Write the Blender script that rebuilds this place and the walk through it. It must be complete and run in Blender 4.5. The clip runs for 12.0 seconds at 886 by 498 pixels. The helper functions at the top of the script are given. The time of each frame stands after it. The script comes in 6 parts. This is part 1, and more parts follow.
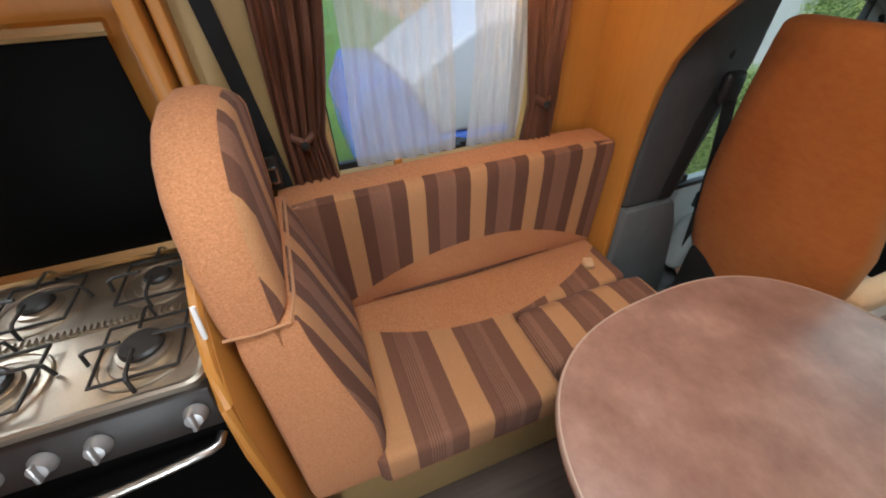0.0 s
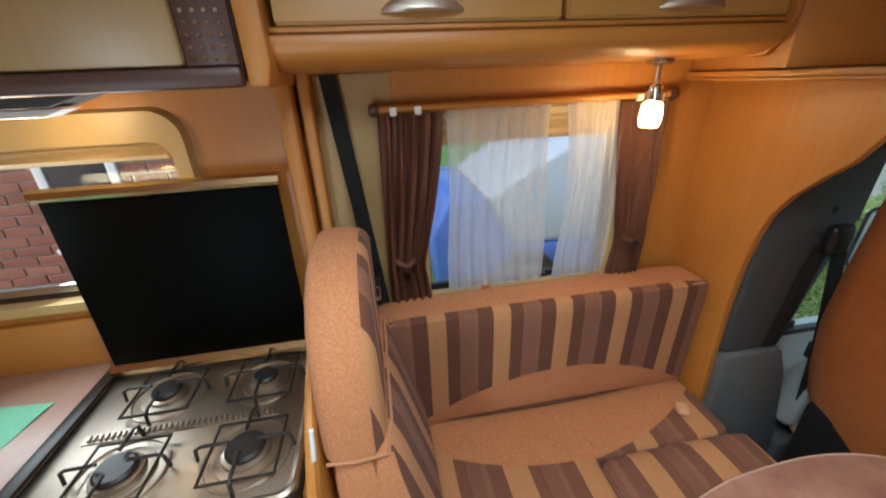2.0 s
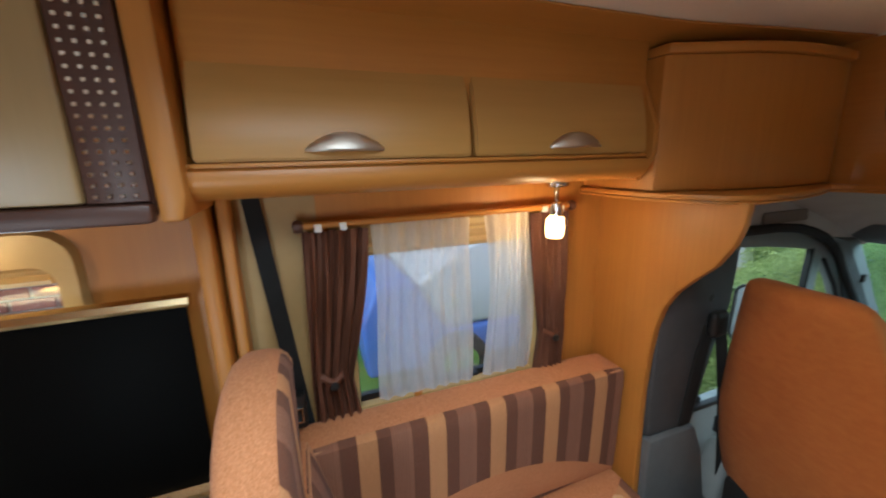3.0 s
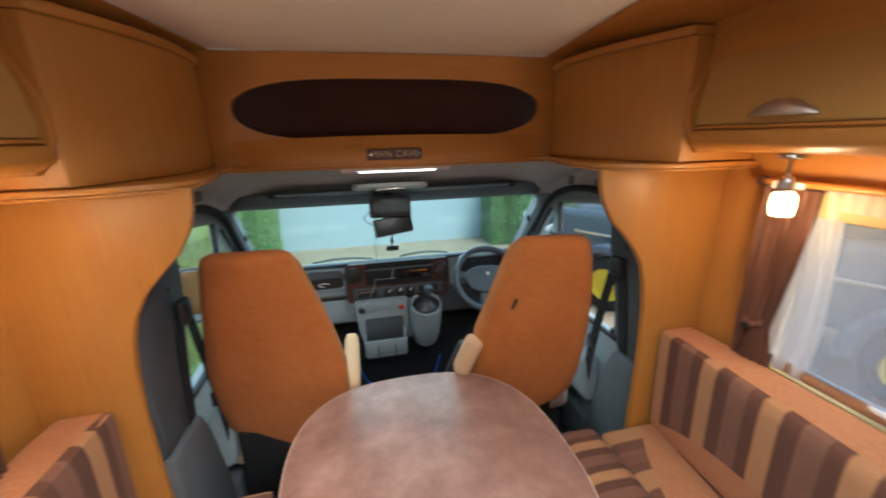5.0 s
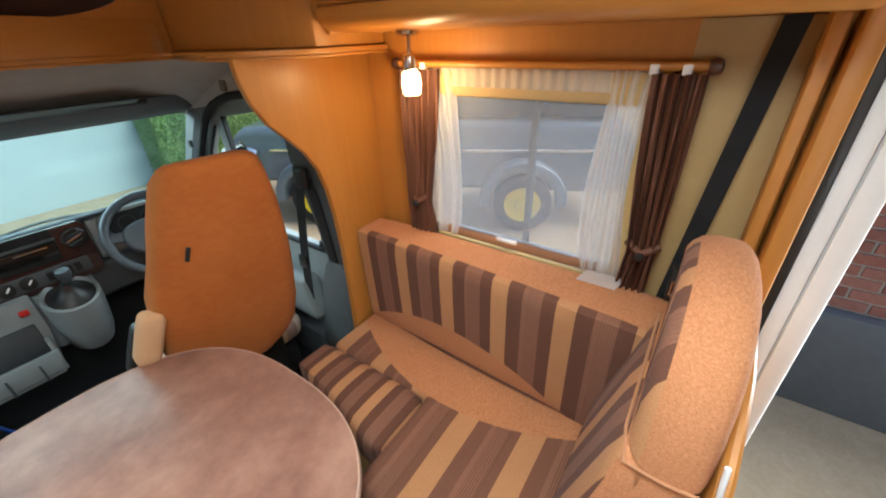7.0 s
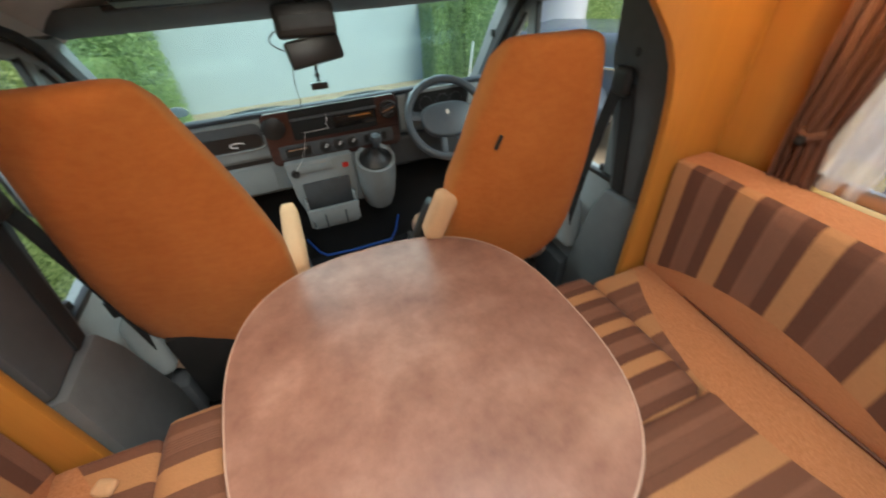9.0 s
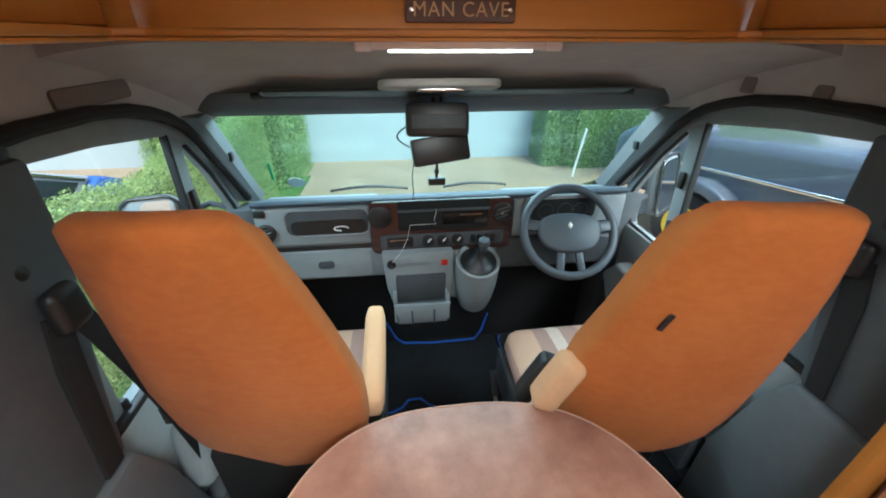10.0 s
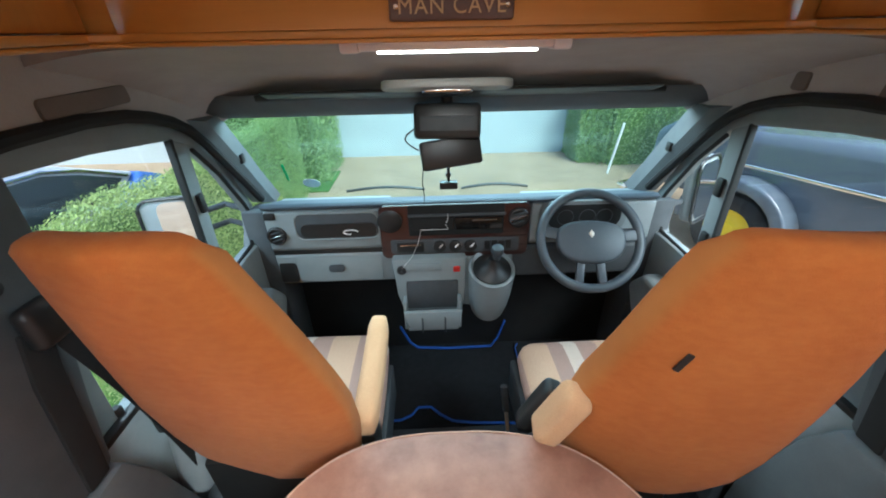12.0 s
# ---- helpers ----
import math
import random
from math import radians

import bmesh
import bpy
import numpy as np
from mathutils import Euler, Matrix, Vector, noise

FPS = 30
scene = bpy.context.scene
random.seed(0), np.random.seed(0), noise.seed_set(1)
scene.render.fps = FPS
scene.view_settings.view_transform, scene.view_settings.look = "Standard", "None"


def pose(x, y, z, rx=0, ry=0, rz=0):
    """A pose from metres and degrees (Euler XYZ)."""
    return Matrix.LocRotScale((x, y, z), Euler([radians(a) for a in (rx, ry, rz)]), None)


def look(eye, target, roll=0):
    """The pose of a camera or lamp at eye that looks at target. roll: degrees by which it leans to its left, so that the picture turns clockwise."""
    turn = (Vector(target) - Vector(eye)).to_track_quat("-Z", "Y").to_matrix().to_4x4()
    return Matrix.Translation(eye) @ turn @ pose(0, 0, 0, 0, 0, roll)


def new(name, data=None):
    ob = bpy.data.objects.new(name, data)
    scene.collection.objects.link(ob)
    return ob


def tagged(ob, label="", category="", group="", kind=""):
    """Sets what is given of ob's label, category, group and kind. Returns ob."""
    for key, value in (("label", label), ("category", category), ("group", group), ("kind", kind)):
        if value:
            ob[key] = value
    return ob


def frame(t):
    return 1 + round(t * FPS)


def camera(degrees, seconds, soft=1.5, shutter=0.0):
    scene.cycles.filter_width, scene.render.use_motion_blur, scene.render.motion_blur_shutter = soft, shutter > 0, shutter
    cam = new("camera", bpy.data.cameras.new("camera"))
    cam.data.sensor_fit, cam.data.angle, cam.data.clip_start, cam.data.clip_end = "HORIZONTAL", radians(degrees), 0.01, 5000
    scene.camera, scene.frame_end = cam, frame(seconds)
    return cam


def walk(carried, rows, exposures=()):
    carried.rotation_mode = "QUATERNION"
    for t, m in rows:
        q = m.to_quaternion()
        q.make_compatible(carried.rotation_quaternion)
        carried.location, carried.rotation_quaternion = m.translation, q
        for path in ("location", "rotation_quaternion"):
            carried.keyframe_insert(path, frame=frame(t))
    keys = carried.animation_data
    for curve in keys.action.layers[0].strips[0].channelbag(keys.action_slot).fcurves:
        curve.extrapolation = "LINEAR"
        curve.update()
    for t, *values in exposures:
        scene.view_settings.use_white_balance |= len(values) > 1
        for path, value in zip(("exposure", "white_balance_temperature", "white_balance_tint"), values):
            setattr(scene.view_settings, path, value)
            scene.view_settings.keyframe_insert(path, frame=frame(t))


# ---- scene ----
cam = camera(98.6, 12.0, soft=1.9, shutter=0.3)
PATH = [
    (0, (0.027, -0.848, 1.505), (-1.437, -0.331, 0.244), -2.2),
    (0.5, (0.029, -0.844, 1.51), (-1.49, -0.41, 0.283), -2.1),
    (1, (0.04, -0.868, 1.517), (-1.561, -0.502, 0.375), -2.4),
    (1.5, (0.034, -0.892, 1.541), (-1.667, -0.587, 0.534), -2.5),
    (2, (0.015, -0.913, 1.604), (-1.785, -0.619, 0.783), -2.5),
    (2.5, (0.015, -0.901, 1.662), (-1.84, -0.506, 1.028), -2.0),
    (2.7, (0.022, -0.899, 1.682), (-1.84, -0.421, 1.13), -1.7),
    (4.5, (-0.262, -0.943, 1.698), (-0.478, 0.981, 1.197), 0.5),
    (5, (-0.164, -0.975, 1.679), (0.246, 0.899, 1.114), -1.3),
    (5.5, (-0.07, -0.933, 1.681), (0.883, 0.707, 1.046), -2.2),
    (6, (-0.036, -0.911, 1.684), (1.292, 0.404, 0.971), -2.3),
    (6.5, (0.0, -0.926, 1.666), (1.464, 0.154, 0.835), -2.5),
    (6.7, (0.01, -0.932, 1.645), (1.47, 0.099, 0.749), -2.7),
    (8.3, (-0.074, -0.815, 1.488), (0.947, 0.354, 0.227), -3.5),
    (8.5, (-0.097, -0.755, 1.48), (0.809, 0.507, 0.22), -3.2),
    (9, (-0.135, -0.646, 1.506), (0.402, 0.83, 0.268), -3.5),
    (9.5, (-0.115, -0.477, 1.561), (0.137, 1.176, 0.463), -1.8),
    (10, (-0.148, -0.3, 1.578), (0.063, 1.433, 0.602), 0.2),
    (10.5, (-0.073, -0.234, 1.588), (-0.026, 1.506, 0.603), -1.4),
    (11, (-0.024, -0.197, 1.577), (-0.048, 1.518, 0.549), -2.7),
    (11.5, (-0.053, -0.211, 1.584), (-0.029, 1.512, 0.568), -1.6),
    (12, (-0.057, -0.222, 1.588), (-0.013, 1.509, 0.586), -1.2),
]
walk(cam, [(t, look(eye, target, roll)) for t, eye, target, roll in PATH], [(0, 1.75, 6100, 6), (1.5, 1.65, 5900, 3), (2.7, 1.65, 5800, 2), (4.5, 2.05, 5600, 3), (5.5, 2.15, 5800, 3), (6.7, 2.2, 6000, 3),
     (8.4, 2.15, 6400, 5), (9, 2.1, 6600, 6), (9.6, 2.35, 6000, 3), (10.5, 2.5, 5550, 1), (12, 2.5, 5600, 2)])

# ---------- light ----------
world = bpy.data.worlds.new("overcast_sky")
scene.world = world
world.use_nodes = True
wn = world.node_tree.nodes
sky = wn.new("ShaderNodeTexSky")
sky.sky_type = "NISHITA"
sky.sun_disc = False
sky.sun_elevation, sky.sun_rotation = radians(48), radians(150)
sky.dust_density, sky.air_density = 3.0, 1.0
wn["Background"].inputs["Strength"].default_value = 0.07
world.node_tree.links.new(sky.outputs[0], wn["Background"].inputs["Color"])


def lamp(name, kind, m, energy, color, size=0.1, size_y=None):
    data = bpy.data.lights.new(name, kind)
    data.energy, data.color = energy, color
    if kind == "AREA":
        data.shape = "RECTANGLE"
        data.size, data.size_y = size, size_y or size
    elif kind == "SUN":
        data.angle = size
    else:
        data.shadow_soft_size = size
    ob = new(name, data)
    ob.matrix_world = m
    return ob


lamp("overcast_sun", "SUN", look((2, -4, 6), (0, 0, 0)), 0.7, (1.0, 0.97, 0.92), radians(25))
WARM = (1.0, 0.66, 0.34)
DAY = (0.92, 0.97, 1.0)
# Added fill lamp, always out of view, in an assumed roof opening.
roof = lamp("unseen_overhead_fill", "AREA", look((0, -0.85, 2.0), (0, -0.85, 0)), 3.6, DAY, 0.5, 0.5)
roof.data.spread = radians(150)
TINT = (0.80, 0.98, 1.0)
lamp("windscreen_daylight", "AREA", look((0.05, 1.72, 1.52), (0.05, 0.9, 0.7)), 6.5, TINT, 1.5, 0.4)
for side in (-1, 1):
    lamp("cab_window_daylight", "AREA", look((0.05 + side * 1.25, 0.55, 1.62), (0.05 - side * 0.15, 1.2, 0.75)), 3.0, TINT, 0.7, 0.35)
lamp("doorway_daylight", "AREA", look((1.04, -1.60, 0.85), (0, -1.2, 0.9)), 3.5, DAY, 0.3, 1.0)
lamp("kitchen_window_daylight", "AREA", look((-1.045, -1.76, 1.30), (0, -1.2, 1.35)), 2.0, DAY, 0.68, 0.32)
for side in (-1, 1):
    lamp("locker_spot_bulb", "POINT", pose(side * 0.845, -0.255, 1.495), 0.62, WARM, 0.02)
lamp("kitchen_bulb", "POINT", pose(-0.86, -1.55, 1.545), 0.35, WARM, 0.02)


lamp("strip_light_tube", "AREA", look((0, 0.62, 1.544), (0, 0.66, 0.9)), 0.35, (1.0, 0.93, 0.80), 0.30, 0.015)


# ---------- materials ----------
def material(name, base=(0.5, 0.5, 0.5), rough=0.5, metal=0.0):
    m = bpy.data.materials.new(name)
    m.use_nodes = True
    nt = m.node_tree
    b = nt.nodes["Principled BSDF"]
    b.inputs["Base Color"].default_value = (*base, 1)
    b.inputs["Roughness"].default_value = rough
    b.inputs["Metallic"].default_value = metal
    return m, nt, b


def node(nt, kind, **settings):
    n = nt.nodes.new(kind)
    for k, v in settings.items():
        if k == "operation":
            n.operation = v
        elif k == "data_type":
            n.data_type = v
        elif k == "blend_type":
            n.blend_type = v
    return n


def place(nt, scale=(1, 1, 1)):
    tc = nt.nodes.new("ShaderNodeTexCoord")
    mp = nt.nodes.new("ShaderNodeMapping")
    mp.inputs["Scale"].default_value = scale
    nt.links.new(tc.outputs["Object"], mp.inputs["Vector"])
    return mp.outputs["Vector"]


def noise_tex(nt, vec, scale, detail=4.0, rough=0.6):
    n = nt.nodes.new("ShaderNodeTexNoise")
    n.inputs["Scale"].default_value = scale
    n.inputs["Detail"].default_value = detail
    n.inputs["Roughness"].default_value = rough
    nt.links.new(vec, n.inputs["Vector"])
    return n.outputs["Fac"]


def ramp(nt, fac, stops, constant=False):
    r = nt.nodes.new("ShaderNodeValToRGB")
    if constant:
        r.color_ramp.interpolation = "CONSTANT"
    e = r.color_ramp.elements
    while len(e) < len(stops):
        e.new(0.5)
    for k, (p, c) in zip(e, stops):
        k.position = p
        k.color = (*c, 1)
    nt.links.new(fac, r.inputs["Fac"])
    return r.outputs["Color"]


def mixed(nt, fac, a, b, blend="MIX"):
    n = nt.nodes.new("ShaderNodeMix")
    n.data_type = "RGBA"
    n.blend_type = blend
    for value, sock in ((fac, n.inputs[0]), (a, n.inputs[6]), (b, n.inputs[7])):
        if isinstance(value, (int, float)):
            sock.default_value = value
        elif isinstance(value, tuple):
            sock.default_value = (*value, 1)
        else:
            nt.links.new(value, sock)
    return n.outputs[2]


def calc(nt, op, a, b=0.0, c=0.0):
    n = nt.nodes.new("ShaderNodeMath")
    n.operation = op
    for value, sock in zip((a, b, c), n.inputs):
        if isinstance(value, (int, float)):
            sock.default_value = value
        else:
            nt.links.new(value, sock)
    return n.outputs[0]


def axes(nt):
    tc = nt.nodes.new("ShaderNodeTexCoord")
    sp = nt.nodes.new("ShaderNodeSeparateXYZ")
    nt.links.new(tc.outputs["Object"], sp.inputs[0])
    return sp.outputs


def bump(nt, b, height, strength=0.2, dist=0.002):
    n = nt.nodes.new("ShaderNodeBump")
    n.inputs["Strength"].default_value = strength
    n.inputs["Distance"].default_value = dist
    nt.links.new(height, n.inputs["Height"])
    nt.links.new(n.outputs[0], b.inputs["Normal"])


def wood(name, dark, light, rough=0.32, along="y"):
    m, nt, b = material(name, light, rough)
    k = {"x": (1.2, 26, 26), "y": (26, 1.2, 26), "z": (26, 26, 1.2)}[along]
    grain = noise_tex(nt, place(nt, k), 2.2, 6, 0.65)
    cloud = noise_tex(nt, place(nt), 3.0, 2)
    col = ramp(nt, grain, [(0.3, dark), (0.7, light)])
    col = mixed(nt, 0.35, col, ramp(nt, cloud, [(0.35, dark), (0.65, light)]))
    nt.links.new(col, b.inputs["Base Color"])
    nt.links.new(ramp(nt, grain, [(0, (rough - 0.06,) * 3), (1, (rough + 0.1,) * 3)]), b.inputs["Roughness"])
    bump(nt, b, grain, 0.06, 0.001)
    return m


def speckled(name, a, c, rough, scale=60.0, metal=0.0, relief=0.15, dist=0.001):
    m, nt, b = material(name, a, rough, metal)
    fine = noise_tex(nt, place(nt), scale, 5, 0.7)
    big = noise_tex(nt, place(nt), scale / 18, 3)
    col = mixed(nt, 0.5, ramp(nt, fine, [(0.3, a), (0.7, c)]), ramp(nt, big, [(0.35, a), (0.65, c)]))
    nt.links.new(col, b.inputs["Base Color"])
    bump(nt, b, fine, relief, dist)
    return m


def fabric_base(nt):
    weave = noise_tex(nt, place(nt, (1, 1, 1)), 420, 3, 0.7)
    slub = noise_tex(nt, place(nt, (20, 28, 64)), 7, 4, 0.7)
    worn = noise_tex(nt, place(nt), 5, 3)
    return weave, slub, worn


def cloth(name, a, c, rough=0.95):
    m, nt, b = material(name, a, rough)
    weave, slub, worn = fabric_base(nt)
    col = mixed(nt, 0.45, ramp(nt, slub, [(0.31, a), (0.69, c)]), ramp(nt, worn, [(0.35, a), (0.65, c)]))
    col = mixed(nt, 0.25, col, ramp(nt, weave, [(0.35, tuple(v * 0.6 for v in a)), (0.65, c)]))
    nt.links.new(col, b.inputs["Base Color"])
    b.inputs["Specular IOR Level"].default_value = 0.15
    b.inputs["Sheen Weight"].default_value = 0.06
    b.inputs["Sheen Roughness"].default_value = 0.6
    bump(nt, b, calc(nt, "ADD", weave, slub), 0.5, 0.0016)
    return m


def seat_cloth():
    """Orange suede cloth; light caught by the side-facing parts is painted as paler ochre."""
    m, nt, b = material("orange_suede_cloth", (0.4, 0.14, 0.03), 0.95)
    weave, slub, worn = fabric_base(nt)
    a, c = (0.385, 0.108, 0.022), (0.50, 0.165, 0.040)
    nap = noise_tex(nt, place(nt, (1, 1, 2)), 34, 5, 0.7)
    col = mixed(nt, 0.5, ramp(nt, nap, [(0.36, a), (0.64, c)]), ramp(nt, worn, [(0.35, a), (0.65, c)]))
    col = mixed(nt, 0.25, col, ramp(nt, weave, [(0.3, a), (0.72, c)]))
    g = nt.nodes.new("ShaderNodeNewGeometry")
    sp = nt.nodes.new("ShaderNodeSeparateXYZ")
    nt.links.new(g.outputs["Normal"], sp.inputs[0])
    # Mask by normal: sideways faces get the lit, ochre tone.
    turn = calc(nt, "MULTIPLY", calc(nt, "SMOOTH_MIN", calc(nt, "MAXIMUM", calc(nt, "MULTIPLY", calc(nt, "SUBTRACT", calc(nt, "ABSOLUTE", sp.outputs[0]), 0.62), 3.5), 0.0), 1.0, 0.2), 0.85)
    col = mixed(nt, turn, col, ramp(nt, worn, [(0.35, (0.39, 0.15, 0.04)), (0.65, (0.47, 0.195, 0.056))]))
    nt.links.new(col, b.inputs["Base Color"])
    b.inputs["Specular IOR Level"].default_value = 0.15
    b.inputs["Sheen Weight"].default_value = 0.06
    bump(nt, b, calc(nt, "ADD", weave, nap), 0.45, 0.003)
    return m


PLAIN_A, PLAIN_B = (0.38, 0.168, 0.075), (0.53, 0.270, 0.138)
TAN, TAUPE, BROWN = (0.44, 0.240, 0.118), (0.235, 0.125, 0.084), (0.138, 0.068, 0.046)
MIDBROWN = (0.178, 0.090, 0.060)


def stripes(nt, coord, phase, period=0.187, ribbed=False):
    f = calc(nt, "FRACT", calc(nt, "DIVIDE", calc(nt, "ADD", coord, phase), period))
    body = ramp(nt, f, [(0.0, TAN), (0.27, BROWN), (0.47, TAUPE), (0.76, BROWN)], True)
    if ribbed:
        body = ramp(nt, f, [(0.0, TAN), (0.34, MIDBROWN), (0.50, TAUPE), (0.78, MIDBROWN)], True)
    ribs = calc(nt, "GREATER_THAN", calc(nt, "SINE", calc(nt, "MULTIPLY", coord, 900)), 0.3)
    inside = calc(nt, "MULTIPLY", calc(nt, "GREATER_THAN", f, 0.47), calc(nt, "LESS_THAN", f, 0.70))
    return mixed(nt, calc(nt, "MULTIPLY", calc(nt, "MULTIPLY", ribs, inside), 0.8 if ribbed == 1 else 0.3), body, BROWN)


def striped_cloth(name, coord, phase, mask=None, period=0.187, ribbed=False):
    """Striped weave; mask(nt, x, y, z) gives 1 where the stripes lie and 0 where the plain cloth does."""
    m, nt, b = material(name, TAN, 0.95)
    weave, slub, worn = fabric_base(nt)
    x, y, z = axes(nt)
    col = stripes(nt, {"x": x, "y": y, "z": z}[coord], phase, period, ribbed)
    if mask:
        plain = ramp(nt, slub, [(0.31, PLAIN_A), (0.69, PLAIN_B)])
        col = mixed(nt, mask(nt, x, y, z), plain, col)
    col = mixed(nt, 0.3, col, ramp(nt, worn, [(0.3, (0.30, 0.15, 0.08)), (0.7, (0.5, 0.29, 0.17))]), "SOFT_LIGHT")
    col = mixed(nt, 0.22, col, ramp(nt, weave, [(0.35, (0.25, 0.25, 0.25)), (0.65, (0.9, 0.9, 0.9))]), "OVERLAY")
    nt.links.new(col, b.inputs["Base Color"])
    b.inputs["Specular IOR Level"].default_value = 0.15
    b.inputs["Sheen Weight"].default_value = 0.05
    bump(nt, b, calc(nt, "ADD", weave, slub), 0.45, 0.0014)
    return m


def arch_mask(nt, x, y, z):
    u = calc(nt, "DIVIDE", calc(nt, "ADD", y, 0.42), 0.47)
    edge = calc(nt, "SUBTRACT", 0.765, calc(nt, "MULTIPLY", calc(nt, "MULTIPLY", u, u), 0.155))
    front = calc(nt, "LESS_THAN", calc(nt, "ABSOLUTE", x), 0.868)
    return calc(nt, "MULTIPLY", calc(nt, "GREATER_THAN", z, edge), front)


def arch_mask_right(nt, x, y, z):
    u = calc(nt, "DIVIDE", calc(nt, "ADD", y, 0.36), 0.45)
    edge = calc(nt, "SUBTRACT", 0.738, calc(nt, "MULTIPLY", calc(nt, "MULTIPLY", u, u), 0.15))
    face = calc(nt, "ADD", 0.868, calc(nt, "MULTIPLY", calc(nt, "SUBTRACT", y, 0.05), 0.055))
    front = calc(nt, "LESS_THAN", calc(nt, "ABSOLUTE", x), face)
    return calc(nt, "MULTIPLY", calc(nt, "GREATER_THAN", z, edge), front)


def seat_mask(nt, x, y, z):
    """The plain band along the backrest has a wavy edge: narrow at both ends, wide in the middle."""
    u = calc(nt, "DIVIDE", calc(nt, "ADD", y, 0.45), 0.42)
    edge = calc(nt, "ADD", 0.645, calc(nt, "MULTIPLY", calc(nt, "MULTIPLY", u, u), 0.125))
    return calc(nt, "LESS_THAN", calc(nt, "ABSOLUTE", x), edge)


def face_mask(nt, x, y, z):
    n = nt.nodes.new("ShaderNodeNewGeometry")
    sp = nt.nodes.new("ShaderNodeSeparateXYZ")
    nt.links.new(n.outputs["Normal"], sp.inputs[0])
    return calc(nt, "GREATER_THAN", sp.outputs[1], 0.55)


def pad_mask(nt, x, y, z):
    return calc(nt, "GREATER_THAN", y, -0.966)


def glass(name, tint=(1, 1, 1), gloss=0.06, rough=0.0):
    m = bpy.data.materials.new(name)
    m.use_nodes = True
    nt = m.node_tree
    nt.nodes.clear()
    out = nt.nodes.new("ShaderNodeOutputMaterial")
    tr = nt.nodes.new("ShaderNodeBsdfTransparent")
    tr.inputs[0].default_value = (*tint, 1)
    gl = nt.nodes.new("ShaderNodeBsdfGlossy")
    gl.inputs["Roughness"].default_value = rough
    mx = nt.nodes.new("ShaderNodeMixShader")
    mx.inputs[0].default_value = gloss
    nt.links.new(tr.outputs[0], mx.inputs[1])
    nt.links.new(gl.outputs[0], mx.inputs[2])
    nt.links.new(mx.outputs[0], out.inputs[0])
    return m


def glowing(name, color, strength):
    m, nt, b = material(name, (0.9, 0.85, 0.75), 0.3)
    b.inputs["Emission Color"].default_value = (*color, 1)
    b.inputs["Emission Strength"].default_value = strength
    return m


def voile(name, color, see=0.5):
    m = bpy.data.materials.new(name)
    m.use_nodes = True
    nt = m.node_tree
    nt.nodes.clear()
    out = nt.nodes.new("ShaderNodeOutputMaterial")
    tr = nt.nodes.new("ShaderNodeBsdfTransparent")
    df = nt.nodes.new("ShaderNodeBsdfDiffuse")
    tl = nt.nodes.new("ShaderNodeBsdfTranslucent")
    df.inputs[0].default_value = tl.inputs[0].default_value = (*color, 1)
    a, c = nt.nodes.new("ShaderNodeMixShader"), nt.nodes.new("ShaderNodeMixShader")
    nt.links.new(df.outputs[0], a.inputs[1])
    nt.links.new(tl.outputs[0], a.inputs[2])
    a.inputs[0].default_value = 0.6
    threads = noise_tex(nt, place(nt, (300, 300, 8)), 3, 3)
    cover = calc(nt, "ADD", calc(nt, "MULTIPLY", threads, 0.35), 1 - see - 0.17)
    nt.links.new(cover, c.inputs[0])
    nt.links.new(tr.outputs[0], c.inputs[1])
    nt.links.new(a.outputs[0], c.inputs[2])
    nt.links.new(c.outputs[0], out.inputs[0])
    return m


WOOD = wood("pear_wood", (0.405, 0.160, 0.028), (0.485, 0.206, 0.038), 0.42, "z")
WOOD_Y = wood("pear_wood_along", (0.405, 0.160, 0.028), (0.485, 0.206, 0.038), 0.36, "y")
WOOD_X = wood("pear_wood_across", (0.405, 0.160, 0.028), (0.485, 0.206, 0.038), 0.42, "x")
DOORWOOD = wood("maple_door", (0.41, 0.215, 0.055), (0.465, 0.250, 0.068), 0.32, "y")
KDOOR = wood("pale_maple_door", (0.30, 0.20, 0.085), (0.36, 0.245, 0.11), 0.3, "z")
PALEWALL = speckled("beige_wall_lining", (0.345, 0.225, 0.088), (0.40, 0.268, 0.11), 0.6, 40, 0, 0.08)
DARKTRIM = wood("dark_brown_trim", (0.05, 0.02, 0.014), (0.09, 0.038, 0.026), 0.4, "y")
CEILING = speckled("cream_ceiling_lining", (0.80, 0.67, 0.52), (0.84, 0.71, 0.56), 0.8, 80, 0, 0.1)
FLOOR = wood("dark_oak_vinyl", (0.05, 0.032, 0.024), (0.12, 0.08, 0.06), 0.45, "y")
PLAIN = cloth("terracotta_chenille", PLAIN_A, PLAIN_B)
SEATBACK = seat_cloth()
PALESEAT = cloth("apricot_cloth", (0.56, 0.33, 0.17), (0.65, 0.41, 0.23))
BACK_STRIPE = striped_cloth("striped_backrest_cloth", "y", 0.077 + 0.187 * 8, arch_mask)
BACK_STRIPE_RIGHT = striped_cloth("striped_backrest_cloth_right", "y", 0.197 + 0.19 * 8, arch_mask_right, 0.19)
SEAT_STRIPE = striped_cloth("striped_seat_cloth", "y", 0.66 + 0.2 * 8, seat_mask, 0.2, True)
SEAT_STRIPE_RIGHT = striped_cloth("striped_seat_cloth_right", "y", 0.203 + 0.187 * 8, seat_mask, 0.187, True)
LONG_STRIPE = striped_cloth("striped_short_seat_cloth", "y", 0.12 + 0.187 * 8, None, 0.187, True)
FRONT_STRIPE = striped_cloth("striped_front_seat_cloth", "y", 0.03 + 0.13 * 10, None, 0.13)
